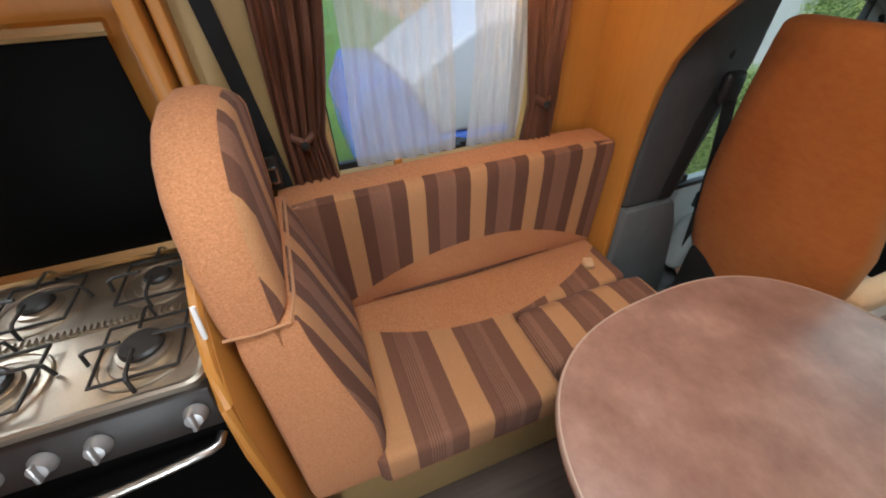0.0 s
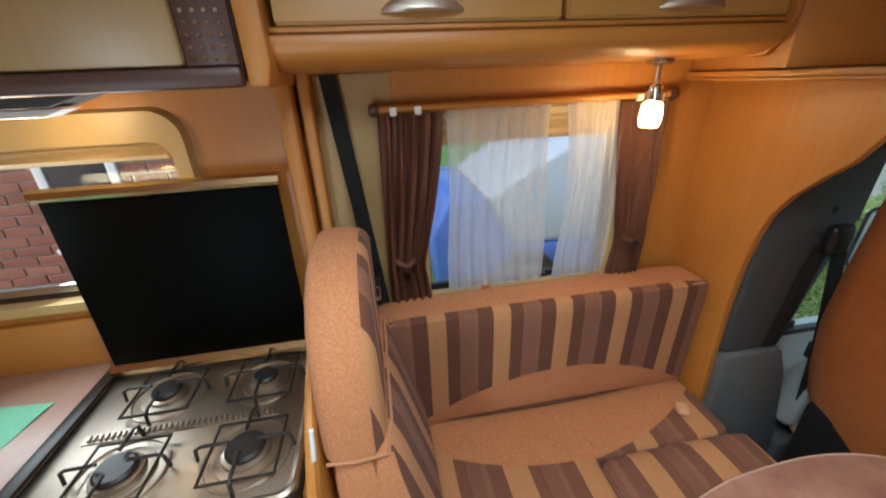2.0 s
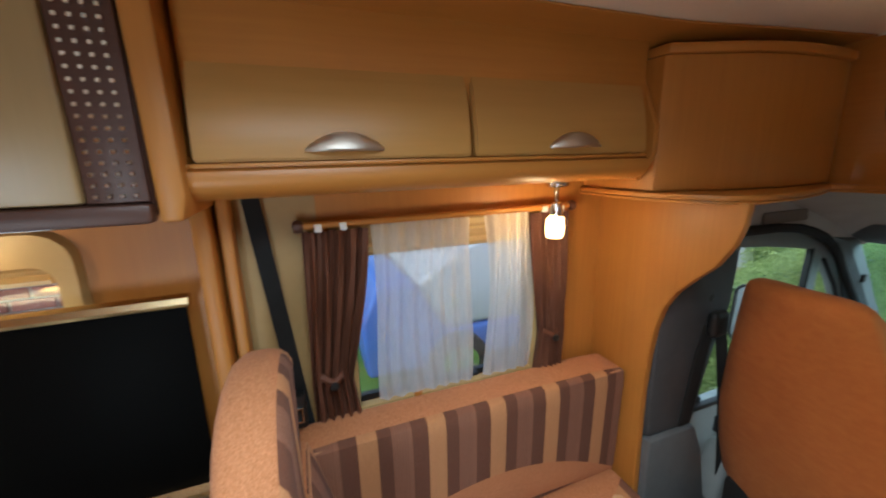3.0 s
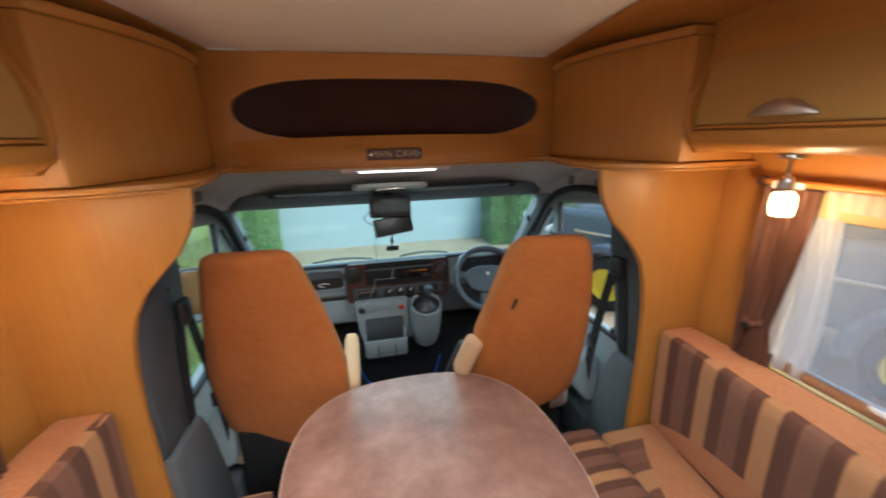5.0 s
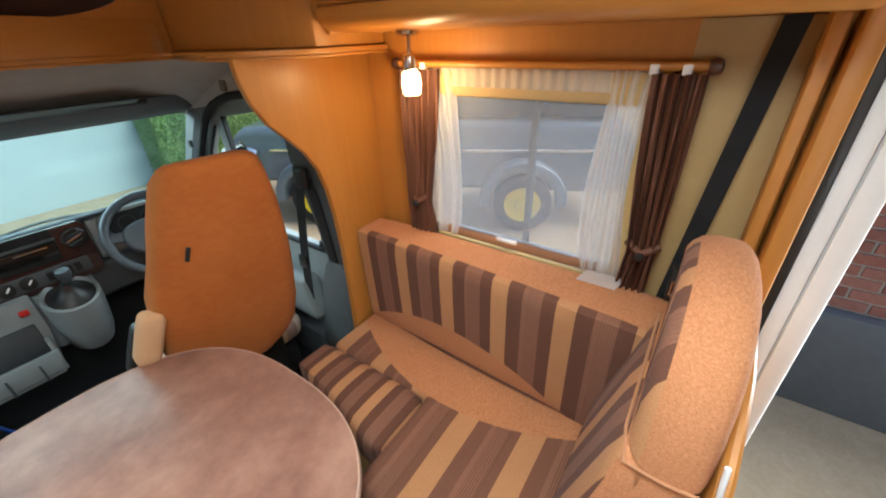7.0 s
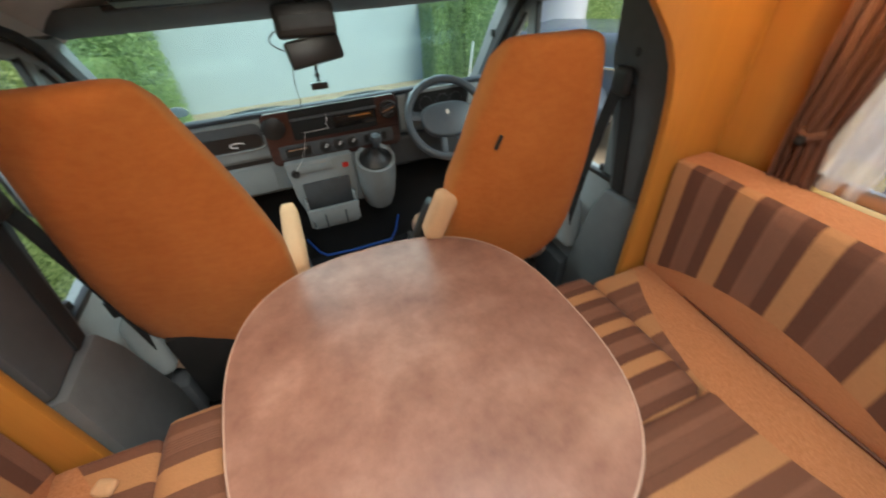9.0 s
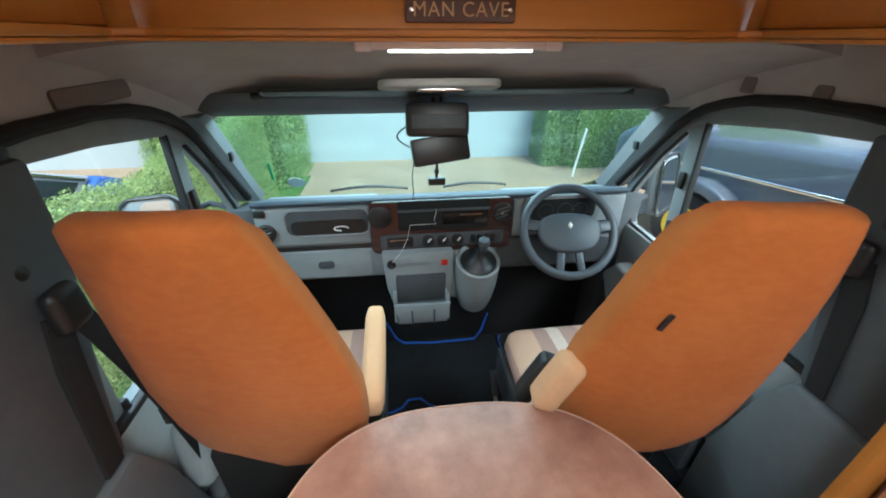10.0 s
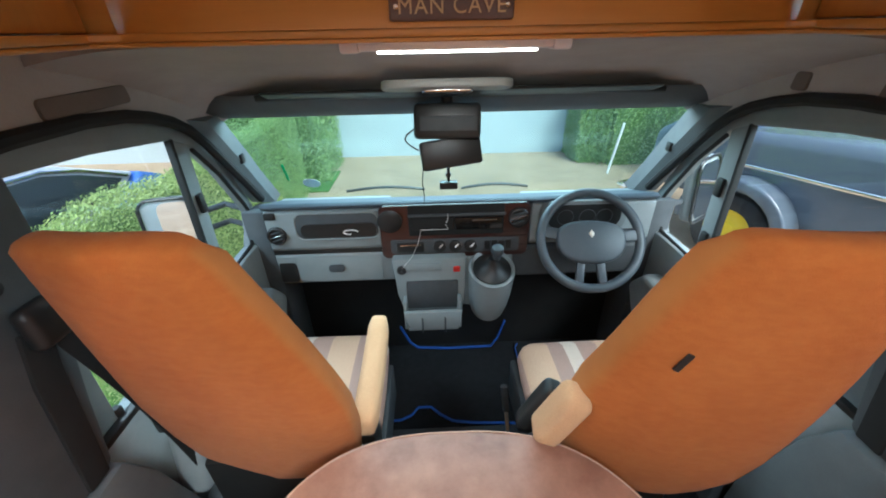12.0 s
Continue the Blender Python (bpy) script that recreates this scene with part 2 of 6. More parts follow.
HEAD_STRIPE = striped_cloth("striped_head_cloth", "x", 2.0, face_mask)
PAD_STRIPE = striped_cloth("striped_pad_cloth", "x", 2.0, pad_mask)
GREY = speckled("grey_cab_plastic", (0.215, 0.245, 0.25), (0.255, 0.285, 0.29), 0.55, 300, 0, 0.25, 0.0006)
GREYDARK = speckled("dark_grey_cab_plastic", (0.050, 0.057, 0.062), (0.070, 0.078, 0.085), 0.65, 300, 0, 0.25, 0.0006)
HEADDARK = speckled("dark_taupe_plastic", (0.13, 0.105, 0.09), (0.16, 0.13, 0.11), 0.8, 200)
HEADLINER = speckled("taupe_headliner_felt", (0.33, 0.30, 0.28), (0.39, 0.355, 0.335), 0.95, 200, 0, 0.3)
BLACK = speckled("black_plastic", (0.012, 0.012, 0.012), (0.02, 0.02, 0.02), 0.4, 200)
CARPET = speckled("black_carpet", (0.004, 0.0045, 0.006), (0.011, 0.012, 0.015), 1.0, 500, 0, 0.6, 0.003)
BLUE = material("blue_piping", (0.015, 0.09, 0.42), 0.7)[0]
BURR = wood("red_burr_wood_print", (0.022, 0.008, 0.007), (0.062, 0.023, 0.019), 0.28, "x")
STEEL = speckled("brushed_steel", (0.42, 0.36, 0.29), (0.50, 0.43, 0.35), 0.44, 120, 1.0, 0.03)
CHROME = material("chrome", (0.75, 0.74, 0.72), 0.14, 1.0)[0]
NICKEL = material("satin_nickel", (0.62, 0.57, 0.50), 0.45, 1.0)[0]
ALUMINIUM = material("brushed_aluminium", (0.62, 0.60, 0.57), 0.3, 1.0)[0]
IRON = speckled("black_enamelled_wire", (0.015, 0.013, 0.012), (0.03, 0.028, 0.026), 0.45, 150)
LIDGLASS = material("black_tempered_glass", (0.002, 0.002, 0.002), 0.5)[0]
LIDGLASS.node_tree.nodes["Principled BSDF"].inputs["Specular IOR Level"].default_value = 0.04
PANE = glass("clear_window_glass")
SCREEN = glass("tinted_windscreen_glass", (0.84, 0.97, 0.97), 0.09, 0.12)
# Aluminium with the kitchen lamp's golden reflection put into its tint.
RAIL = material("lamp_tinted_aluminium", (0.66, 0.50, 0.28), 0.25, 1.0)[0]
GREYMID = speckled("mid_grey_cab_plastic", (0.15, 0.17, 0.175), (0.18, 0.20, 0.205), 0.6, 300, 0, 0.25, 0.0006)
HOBPANEL = material("dark_brown_control_panel", (0.016, 0.011, 0.009), 0.42)[0]
KNOBGREY = material("silver_knob_plastic", (0.40, 0.40, 0.40), 0.32, 0.5)[0]
WORKTOP = speckled("rose_brown_laminate", (0.34, 0.20, 0.15), (0.44, 0.28, 0.22), 0.35, 14, 0, 0.03)
BROWNCURTAIN = cloth("dark_brown_curtain_satin", (0.085, 0.034, 0.020), (0.17, 0.074, 0.045), 0.45)
BROWNCURTAIN.node_tree.nodes["Principled BSDF"].inputs["Sheen Weight"].default_value = 0.0
VOILE = voile("white_voile", (0.86, 0.84, 0.82), 0.42)
FLYSCREEN = voile("grey_fly_screen", (0.68, 0.71, 0.77), 0.76)
PILLAR = speckled("slate_pillar_plastic", (0.085, 0.094, 0.098), (0.108, 0.118, 0.122), 0.65, 300, 0, 0.25, 0.0006)
RUBBER = speckled("black_door_rubber", (0.006, 0.006, 0.006), (0.010, 0.010, 0.010), 0.9, 200)
BELT = speckled("black_webbing", (0.006, 0.006, 0.0065), (0.013, 0.013, 0.013), 0.95, 400, 0, 0.5)
WHITE = speckled("white_painted_plastic", (0.74, 0.74, 0.73), (0.80, 0.80, 0.79), 0.4, 50)
CREAMPLASTIC = speckled("cream_blind_frame_plastic", (0.50, 0.35, 0.14), (0.55, 0.39, 0.165), 0.4, 50)
BLIND = speckled("ochre_pleated_blind", (0.40, 0.27, 0.115), (0.46, 0.32, 0.145), 0.8, 60)
LAMPGLASS = glowing("glowing_frosted_glass", (1.0, 0.62, 0.24), 2.6)
TUBE = glowing("glowing_white_diffuser", (1.0, 0.95, 0.86), 1.25)
MIRROR = material("mirror_glass", (0.8, 0.82, 0.84), 0.03, 1.0)[0]
POCKET = speckled("dark_red_brown_felt", (0.035, 0.009, 0.004), (0.05, 0.014, 0.006), 0.95, 200)
GREENCLOTH = cloth("mint_green_cloth", (0.20, 0.52, 0.33), (0.28, 0.62, 0.42))
YELLOW = material("yellow_wheel_paint", (0.72, 0.55, 0.02), 0.4)[0]
RED = material("red_button", (0.5, 0.02, 0.015), 0.35)[0]
GREENP = material("green_plastic", (0.02, 0.45, 0.12), 0.4)[0]


def table_material():
    m, nt, b = material("marbled_rose_brown_laminate", (0.4, 0.25, 0.2), 0.3)
    big = noise_tex(nt, place(nt), 6.5, 5, 0.62)
    mid = noise_tex(nt, place(nt), 22, 5, 0.65)
    fine = noise_tex(nt, place(nt), 160, 3)
    col = ramp(nt, big, [(0.32, (0.17, 0.074, 0.052)), (0.5, (0.28, 0.138, 0.098)), (0.68, (0.41, 0.235, 0.172))])
    col = mixed(nt, 0.35, col, ramp(nt, mid, [(0.3, (0.22, 0.115, 0.085)), (0.7, (0.42, 0.24, 0.17))]))
    nt.links.new(col, b.inputs["Base Color"])
    nt.links.new(ramp(nt, mid, [(0, (0.36,) * 3), (1, (0.52,) * 3)]), b.inputs["Roughness"])
    bump(nt, b, fine, 0.04, 0.0005)
    return m


TABLETOP = table_material()


# ---------- mesh helpers ----------
def box(x0, x1, y0, y1, z0, z1, bev=0.0, seg=2):
    bm = bmesh.new()
    bmesh.ops.create_cube(bm, size=1, matrix=Matrix.Translation(((x0 + x1) / 2, (y0 + y1) / 2, (z0 + z1) / 2))
                          @ Matrix.Diagonal((abs(x1 - x0), abs(y1 - y0), abs(z1 - z0), 1)))
    if bev:
        bmesh.ops.bevel(bm, geom=bm.edges[:], offset=bev, segments=seg, affect="EDGES", profile=0.5)
    return bm


def join(*bms):
    out = bmesh.new()
    for bm in bms:
        me = bpy.data.meshes.new("tmp")
        bm.to_mesh(me)
        bm.free()
        out.from_mesh(me)
        bpy.data.meshes.remove(me)
    return out


def moved(bm, m):
    bmesh.ops.transform(bm, matrix=m, verts=bm.verts[:])
    return bm


def prism(points, axis, a, c, bev=0.0, seg=2):
    """A polygon, in the two axes other than axis in order x, y, z, drawn out from a to c."""
    bm = bmesh.new()
    put = {"x": lambda u, v, w: (w, u, v), "y": lambda u, v, w: (u, w, v), "z": lambda u, v, w: (u, v, w)}[axis]
    lo = [bm.verts.new(put(u, v, a)) for u, v in points]
    hi = [bm.verts.new(put(u, v, c)) for u, v in points]
    n = len(points)
    bm.faces.new(lo)
    bm.faces.new(hi[::-1])
    for i in range(n):
        bm.faces.new((lo[i], lo[(i + 1) % n], hi[(i + 1) % n], hi[i]))
    bmesh.ops.recalc_face_normals(bm, faces=bm.faces[:])
    if bev:
        edges = [e for e in bm.edges if len(e.link_faces) == 2 and e.calc_face_angle(0) > 0.6]
        bmesh.ops.bevel(bm, geom=edges, offset=bev, segments=seg, affect="EDGES", profile=0.5)
    return bm


def loft(rings, closed=True, caps=True):
    bm = bmesh.new()
    rows = [[bm.verts.new(p) for p in ring] for ring in rings]
    n = len(rows[0])
    for a, c in zip(rows, rows[1:]):
        for i in range(n if closed else n - 1):
            bm.faces.new((a[i], a[(i + 1) % n], c[(i + 1) % n], c[i]))
    if caps and closed:
        bm.faces.new(rows[0][::-1])
        bm.faces.new(rows[-1])
    bmesh.ops.recalc_face_normals(bm, faces=bm.faces[:])
    return bm


def tube(path, r, n=8, loop=False):
    pts = [Vector(p) for p in path]
    rings = []
    up = Vector((0.31, 0.22, 0.93)).normalized()
    for i, p in enumerate(pts):
        if loop:
            d = pts[(i + 1) % len(pts)] - pts[i - 1]
        else:
            d = pts[min(i + 1, len(pts) - 1)] - pts[max(i - 1, 0)]
        d.normalize()
        a = d.cross(up)
        if a.length < 0.05:
            a = d.cross(Vector((1, 0, 0)))
        a.normalize()
        c = d.cross(a)
        rings.append([p + (a * math.cos(k * math.tau / n) + c * math.sin(k * math.tau / n)) * r for k in range(n)])
    if loop:
        rings.append(rings[0])
    bm = loft(rings, True, not loop)
    if loop:
        bmesh.ops.remove_doubles(bm, verts=bm.verts[:], dist=1e-6)
    return bm


def lathe(profile, m, n=24, caps=True):
    """Profile of (radius, height), turned about z and then laid at m."""
    rings = [[m @ Vector((r * math.cos(k * math.tau / n), r * math.sin(k * math.tau / n), h)) for k in range(n)] for r, h in profile]
    return loft(rings, True, caps)


def rounded(w, h, r, n=6):
    """A rectangle with round corners about the origin."""
    out = []
    for cx, cy, a in ((w / 2 - r, h / 2 - r, 0), (-w / 2 + r, h / 2 - r, 90), (-w / 2 + r, -h / 2 + r, 180), (w / 2 - r, -h / 2 + r, 270)):
        for k in range(n + 1):
            t = radians(a + 90 * k / n)
            out.append((cx + r * math.cos(t), cy + r * math.sin(t)))
    return out


def sheet(f, nu, nv, thick=0.0):
    """A surface f(u, v) with u, v in 0..1, given a thickness along its normals."""
    bm = bmesh.new()
    g = [[bm.verts.new(f(i / nu, j / nv)) for j in range(nv + 1)] for i in range(nu + 1)]
    for i in range(nu):
        for j in range(nv):
            bm.faces.new((g[i][j], g[i + 1][j], g[i + 1][j + 1], g[i][j + 1]))
    bmesh.ops.recalc_face_normals(bm, faces=bm.faces[:])
    if thick:
        bmesh.ops.solidify(bm, geom=bm.faces[:], thickness=thick)
    return bm


def finish(name, bm, mat, smooth=True, angle=40):
    bmesh.ops.recalc_face_normals(bm, faces=bm.faces[:])
    for e in bm.edges:
        e.smooth = len(e.link_faces) == 2 and e.calc_face_angle(0) < radians(angle)
    for f in bm.faces:
        f.smooth = smooth
    me = bpy.data.meshes.new(name)
    bm.to_mesh(me)
    bm.free()
    me.materials.append(mat)
    return new(name, me)


def flip(bm, s):
    if s < 0:
        bmesh.ops.transform(bm, matrix=Matrix.Diagonal((-1, 1, 1, 1)), verts=bm.verts[:])
        bmesh.ops.reverse_faces(bm, faces=bm.faces[:])
    return bm


def thing(name, base, label, category, group="", kind=""):
    ob = new(name)
    ob.location = base
    ob.empty_display_size = 0.05
    return tagged(ob, label, category, group, kind)


def part(name, bm, mat, parent, label="", s=1):
    ob = finish(name, flip(bm, s), mat)
    ob.parent = parent
    if parent.parent is None:
        ob.matrix_parent_inverse = Matrix.Translation(-parent.location)
    return tagged(ob, label)


def solo(name, bm, mat, label, category, group="", kind="", s=1):
    return tagged(finish(name, flip(bm, s), mat), label, category, group, kind)


def structure(name, bm, mat, label, category):
    return tagged(finish(name, bm, mat), label, category, "", "structure")


def pierced(axis, a, c, u0, u1, v0, v1, holes):
    """A wall slab from a to c along axis, over u0..u1 and v0..v1, with square holes (u0, u1, v0, v1) in a row along u."""
    put = (lambda p, q, r, t: box(a, c, p, q, r, t)) if axis == "x" else (lambda p, q, r, t: box(p, q, a, c, r, t))
    out, at = [], u0
    for h in sorted(holes):
        out.append(put(at, h[0], v0, v1))
        if h[2] > v0:
            out.append(put(h[0], h[1], v0, h[2]))
        if h[3] < v1:
            out.append(put(h[0], h[1], h[3], v1))
        at = h[1]
    out.append(put(at, u1, v0, v1))
    return join(*out)


# ---------- the living area's shell ----------
W = 1.02
WIN = (-0.80, -0.20, 0.98, 1.50)
structure("floor", box(-1.07, 1.07, -2.6, 0.15, -0.05, 0.0), FLOOR, "dark wood-effect vinyl floor", "floor")
WALL_HOLES = {-1: [WIN, (-2.15, -1.38, 1.10, 1.50)], 1: [WIN, (-1.80, -1.135, 0.0, 1.72)]}
structure("wall_left", pierced("x", -1.07, -W, -2.6, 0.10, 0.0, 2.02, WALL_HOLES[-1]), WOOD, "warm pear-wood lined side wall", "wall")
structure("wall_right", pierced("x", W, 1.07, -2.6, 0.10, 0.0, 2.02, WALL_HOLES[1]), WOOD, "warm pear-wood lined side wall with doorway", "wall")
structure("wall_rear", box(-1.02, 1.02, -2.65, -2.6, 0.0, 2.02), WOOD_X, "plain wood wall behind the kitchen", "wall")


# white outer skin of the body
for s in (-1, 1):
    a, c = sorted((s * 1.073, s * 1.088))
    structure("outer_skin", pierced("x", a, c, -2.66, 0.10, -0.30, 2.03, [(h[0], h[1], max(h[2], -0.30), h[3]) for h in WALL_HOLES[s]]), WHITE, "white outer side panel of the motorhome", "wall")


def ceiling_point(x, y):
    edge = max(0.0, (abs(x) - 0.62) / 0.4)
    return (x, y, 1.985 - 0.05 * edge * edge)


# four fields round an added, unseen opening for the overhead fill lamp over the aisle
fields = [(-1.02, 1.02, -2.6, -1.11), (-1.02, 1.02, -0.59, 0.62), (-1.02, -0.26, -1.11, -0.59), (0.26, 1.02, -1.11, -0.59)]
bits = []
for xa, xb, ya, yb in fields:
    bits.append(sheet(lambda u, v: ceiling_point(xa + (xb - xa) * u, ya + (yb - ya) * v), 16, 1, 0.0))
    bits.append(box(xa, xb, ya, yb, 2.006, 2.03))
ceil = join(*bits)
structure("ceiling", ceil, CEILING, "cream fabric-lined ceiling with coved edges", "ceiling")

def cove(s):
    """A sloping wooden cove between the ceiling lining and the tops of the cupboards."""
    near, far = (0.69, 0.62) if s < 0 else (0.53, 0.62)

    def f(u, v):
        y = -1.05 + 1.63 * u
        k = min(1.0, max(0.0, (y + 0.05) / 0.62))
        xi = near + (far - near) * k
        x = xi + (0.86 - xi) * v
        return (s * x, y, ceiling_point(xi, y)[2] - 0.004 - 0.034 * v ** 1.5)
    structure("ceiling_cove", sheet(f, 24, 6, 0.004), WOOD_Y, "wooden cove along the edge of the ceiling", "trim")


for s in (-1, 1):
    cove(s)

# beige lining beside the windows
for s in (-1, 1):
    structure("lining_panel", flip(join(box(1.012, 1.0195, -1.07, -0.86, 0.6, 1.62)), s), PALEWALL, "pale beige wall lining beside the window", "wall panel")


def bulkhead(s):
    edge = [(0.56, 1.575), (0.565, 1.52), (0.58, 1.47), (0.615, 1.41), (0.66, 1.365), (0.71, 1.31), (0.745, 1.25), (0.765, 1.18),
            (0.778, 1.08), (0.785, 0.95), (0.785, 0.8), (0.78, 0.6), (0.78, 0.0)]
    panel = prism([(1.02, 0.0), (1.02, 1.575)] + edge, "y", 0.06, 0.085, 0.004)
    return structure("bulkhead_panel", flip(panel, s), WOOD, "curved wooden panel between living area and cab", "wall panel")


for s in (-1, 1):
    bulkhead(s)


# ---------- lockers over the settees ----------
def eyebrow(y0, y1, x, z):
    """A brow-shaped pull."""
    rings = []
    n = 14
    for i in range(n + 1):
        u = i / n
        y = y0 + (y1 - y0) * u
        f = math.sin(math.pi * u) ** 0.8
        h, d = 0.004 + 0.030 * f, 0.003 + 0.022 * f
        rings.append([(x + 0.004, y, z), (x + 0.004, y, z + h), (x - d * 0.45, y, z + h * 0.92), (x - d * 0.9, y, z + h * 0.5), (x - d, y, z + 0.002), (x - d * 0.85, y, z - 0.002)])
    return loft(rings)


def locker(s):
    t = thing("overhead_locker", (s * 0.9, -0.55, 1.62), "pear-wood overhead locker with two maple flap doors", "cupboard", "lockers over the settees")
    part("carcass", box(0.785, 1.018, -1.06, -0.04, 1.635, 1.965, 0.004), WOOD_Y, t, "", s)
    # bulging pelmet under the doors
    prof = [(1.016, 1.622), (0.86, 1.622), (0.80, 1.626), (0.768, 1.634), (0.752, 1.648), (0.748, 1.664), (0.752, 1.678), (0.765, 1.683), (0.784, 1.684), (1.016, 1.634)]
    part("pelmet", prism(prof, "y", -1.075, -0.045, 0.0), WOOD_Y, t, "", s)
    part("light_rail", box(0.757, 0.784, -1.07, -0.045, 1.683, 1.692, 0.003), WOOD_Y, t, "", s)
    for y0, y1, hy in ((-1.055, -0.545, -0.805), (-0.535, -0.052, -0.276)):
        rings = []
        for k in range(9):
            u = k / 8
            z = 1.694 + 0.262 * u
            x = 0.752 + 0.085 * u * u
            rings.append([(x, y0, z), (x, y1, z), (x + 0.02, y1, z), (x + 0.02, y0, z)])
        bm = loft(rings)
        bmesh.ops.bevel(bm, geom=[e for e in bm.edges if e.calc_face_angle(0) > 1], offset=0.004, segments=2, affect="EDGES")
        d = part("door", bm, DOORWOOD, t, "maple flap door", s)
        part("handle", eyebrow(hy - 0.072, hy + 0.072, 0.752, 1.71), NICKEL, d, "satin metal brow handle", s)
    part("cornice", box(0.80, 1.018, -1.06, -0.04, 1.962, 1.978, 0.004), WOOD_Y, t, "", s)
    part("end_post", prism([(0.79, 1.62), (0.745, 1.69), (0.745, 1.76), (0.84, 1.965), (1.016, 1.965), (1.016, 1.62)], "y", -0.04, -0.022, 0.004), WOOD, t, "", s)


for s in (-1, 1):
    locker(s)


def spot_lamp(s):
    t = thing("spot_lamp", (s * 0.85, -0.25, 1.62), "small chrome swivel lamp with glowing glass shade under a locker", "lamp", "locker lamps")
    part("base", lathe([(0.0, 0.0), (0.030, 0.0), (0.030, -0.008), (0.022, -0.012), (0.0, -0.012)], pose(0.85, -0.25, 1.622)), CHROME, t, "", s)
    part("stem", tube([(0.85, -0.25, 1.612), (0.85, -0.25, 1.575), (0.846, -0.252, 1.562)], 0.006), CHROME, t, "", s)
    part("knuckle", lathe([(0.0, -0.02), (0.016, -0.016), (0.018, 0.0), (0.016, 0.02), (0.0, 0.024)], pose(0.845, -0.253, 1.548, 8, 0, 0)), CHROME, t, "", s)
    rings = []
    for z, w in ((1.534, 0.016), (1.526, 0.024), (1.50, 0.027), (1.478, 0.024), (1.474, 0.021)):
        rings.append([(0.845 + w * math.cos(radians(a)), -0.255 + w * math.sin(radians(a)), z) for a in range(22, 382, 45)])
    sh = part("shade", loft(rings, True, False), LAMPGLASS, t, "glowing frosted glass shade", s)
    sh.visible_shadow = False


for s in (-1, 1):
    spot_lamp(s)


# ---------- windows, curtains ----------
def side_window(s, blind):
    label = "acrylic side window with a lowered sheer view" if s < 0 else "acrylic side window with cream blind cassette and aluminium rail"
    t = thing("window_left" if s < 0 else "window_right", (s * 1.04, -0.5, 0.98), label, "window", "", "structure")
    y0, y1, z0, z1 = WIN
    fr = join(box(1.0, 1.03, y0 - 0.035, y0 + 0.012, z0 - 0.035, z1 + 0.035, 0.006), box(1.0, 1.03, y1 - 0.012, y1 + 0.035, z0 - 0.035, z1 + 0.035, 0.006),
              box(1.0, 1.03, y0 + 0.01, y1 - 0.01, z1 - 0.012, z1 + 0.035, 0.006), box(1.0, 1.03, y0 + 0.01, y1 - 0.01, z0 - 0.035, z0 + 0.012, 0.006))
    part("frame", fr, CREAMPLASTIC, t, "cream plastic frame", s)
    part("seal", join(box(1.045, 1.065, y0, y1, z0, z0 + 0.02), box(1.045, 1.065, y0, y1, z1 - 0.02, z1), box(1.045, 1.065, y0, y0 + 0.018, z0 + 0.02, z1 - 0.02), box(1.045, 1.065, y1 - 0.018, y1, z0 + 0.02, z1 - 0.02)), BLACK, t, "black rubber seal", s)
    p = part("pane", box(1.05, 1.056, y0 + 0.01, y1 - 0.01, z0 + 0.012, z1 - 0.012), PANE, t, "", s)
    p.visible_shadow = False
    part("catch", box(1.022, 1.044, -0.47, -0.40, z0 + 0.004, z0 + 0.022, 0.005), BLACK, t, "black window catch", s)
    if blind:
        part("blind_cassette", box(0.985, 1.0, y0 - 0.03, y1 + 0.03, 1.455, 1.525, 0.008), BLIND, t, "ochre blind cassette", s)
        part("blind_rail", box(0.985, 1.003, y0 + 0.012, y1 - 0.012, 1.008, 1.044, 0.005), ALUMINIUM, t, "aluminium fly-screen rail", s)
        part("rail_grip", box(0.978, 0.987, -0.518, -0.448, 1.030, 1.044, 0.004), WHITE, t, "", s)
        part("fly_screen", box(0.997, 0.998, y0 + 0.012, y1 - 0.012, 1.03, 1.456), FLYSCREEN, t, "fine grey fly screen, drawn down", s)
        part("glazing_bar", box(1.03, 1.046, -0.535, -0.515, z0 + 0.02, z1 - 0.02, 0.003), GREYDARK, t, "", s)
    else:
        pleat = [(0.9975 + 0.007 * (k % 2), 1.525 - 0.012 * k) for k in range(8)]
        part("blind", prism(pleat + [(1.012, 1.44), (1.012, 1.525)], "y", y0, y1), BLIND, t, "ochre pleated blind, raised", s)
        part("peg", lathe([(0, 0), (0.012, 0.004), (0.013, 0.03), (0.0, 0.036)], pose(0.985, -0.62, 0.985), 12), WOOD, t, "small wooden stop", s)


side_window(-1, False)
side_window(1, True)


def curtain_rail(s):
    t = thing("curtain_rail", (s * 0.99, -0.5, 1.53), "slim wooden curtain rail with round end knobs", "curtain rail", "curtain rails")
    part("rail", tube([(0.978, -0.90, 1.538), (0.978, -0.10, 1.538)], 0.009, 10), WOOD_Y, t, "", s)
    for y, d in ((-0.905, -1), (-0.095, 1)):
        part("knob", lathe([(0, -0.012), (0.013, -0.010), (0.017, 0.0), (0.013, 0.012), (0, 0.015)], pose(0.978, y, 1.538, 90, 0, 0), 14), DARKTRIM, t, "dark round end knob", s)
    for y in (-0.86, -0.80, -0.20, -0.14):
        part("clip", box(0.964, 0.975, y - 0.009, y + 0.009, 1.522, 1.543, 0.003), WHITE, t, "white curtain clip", s)


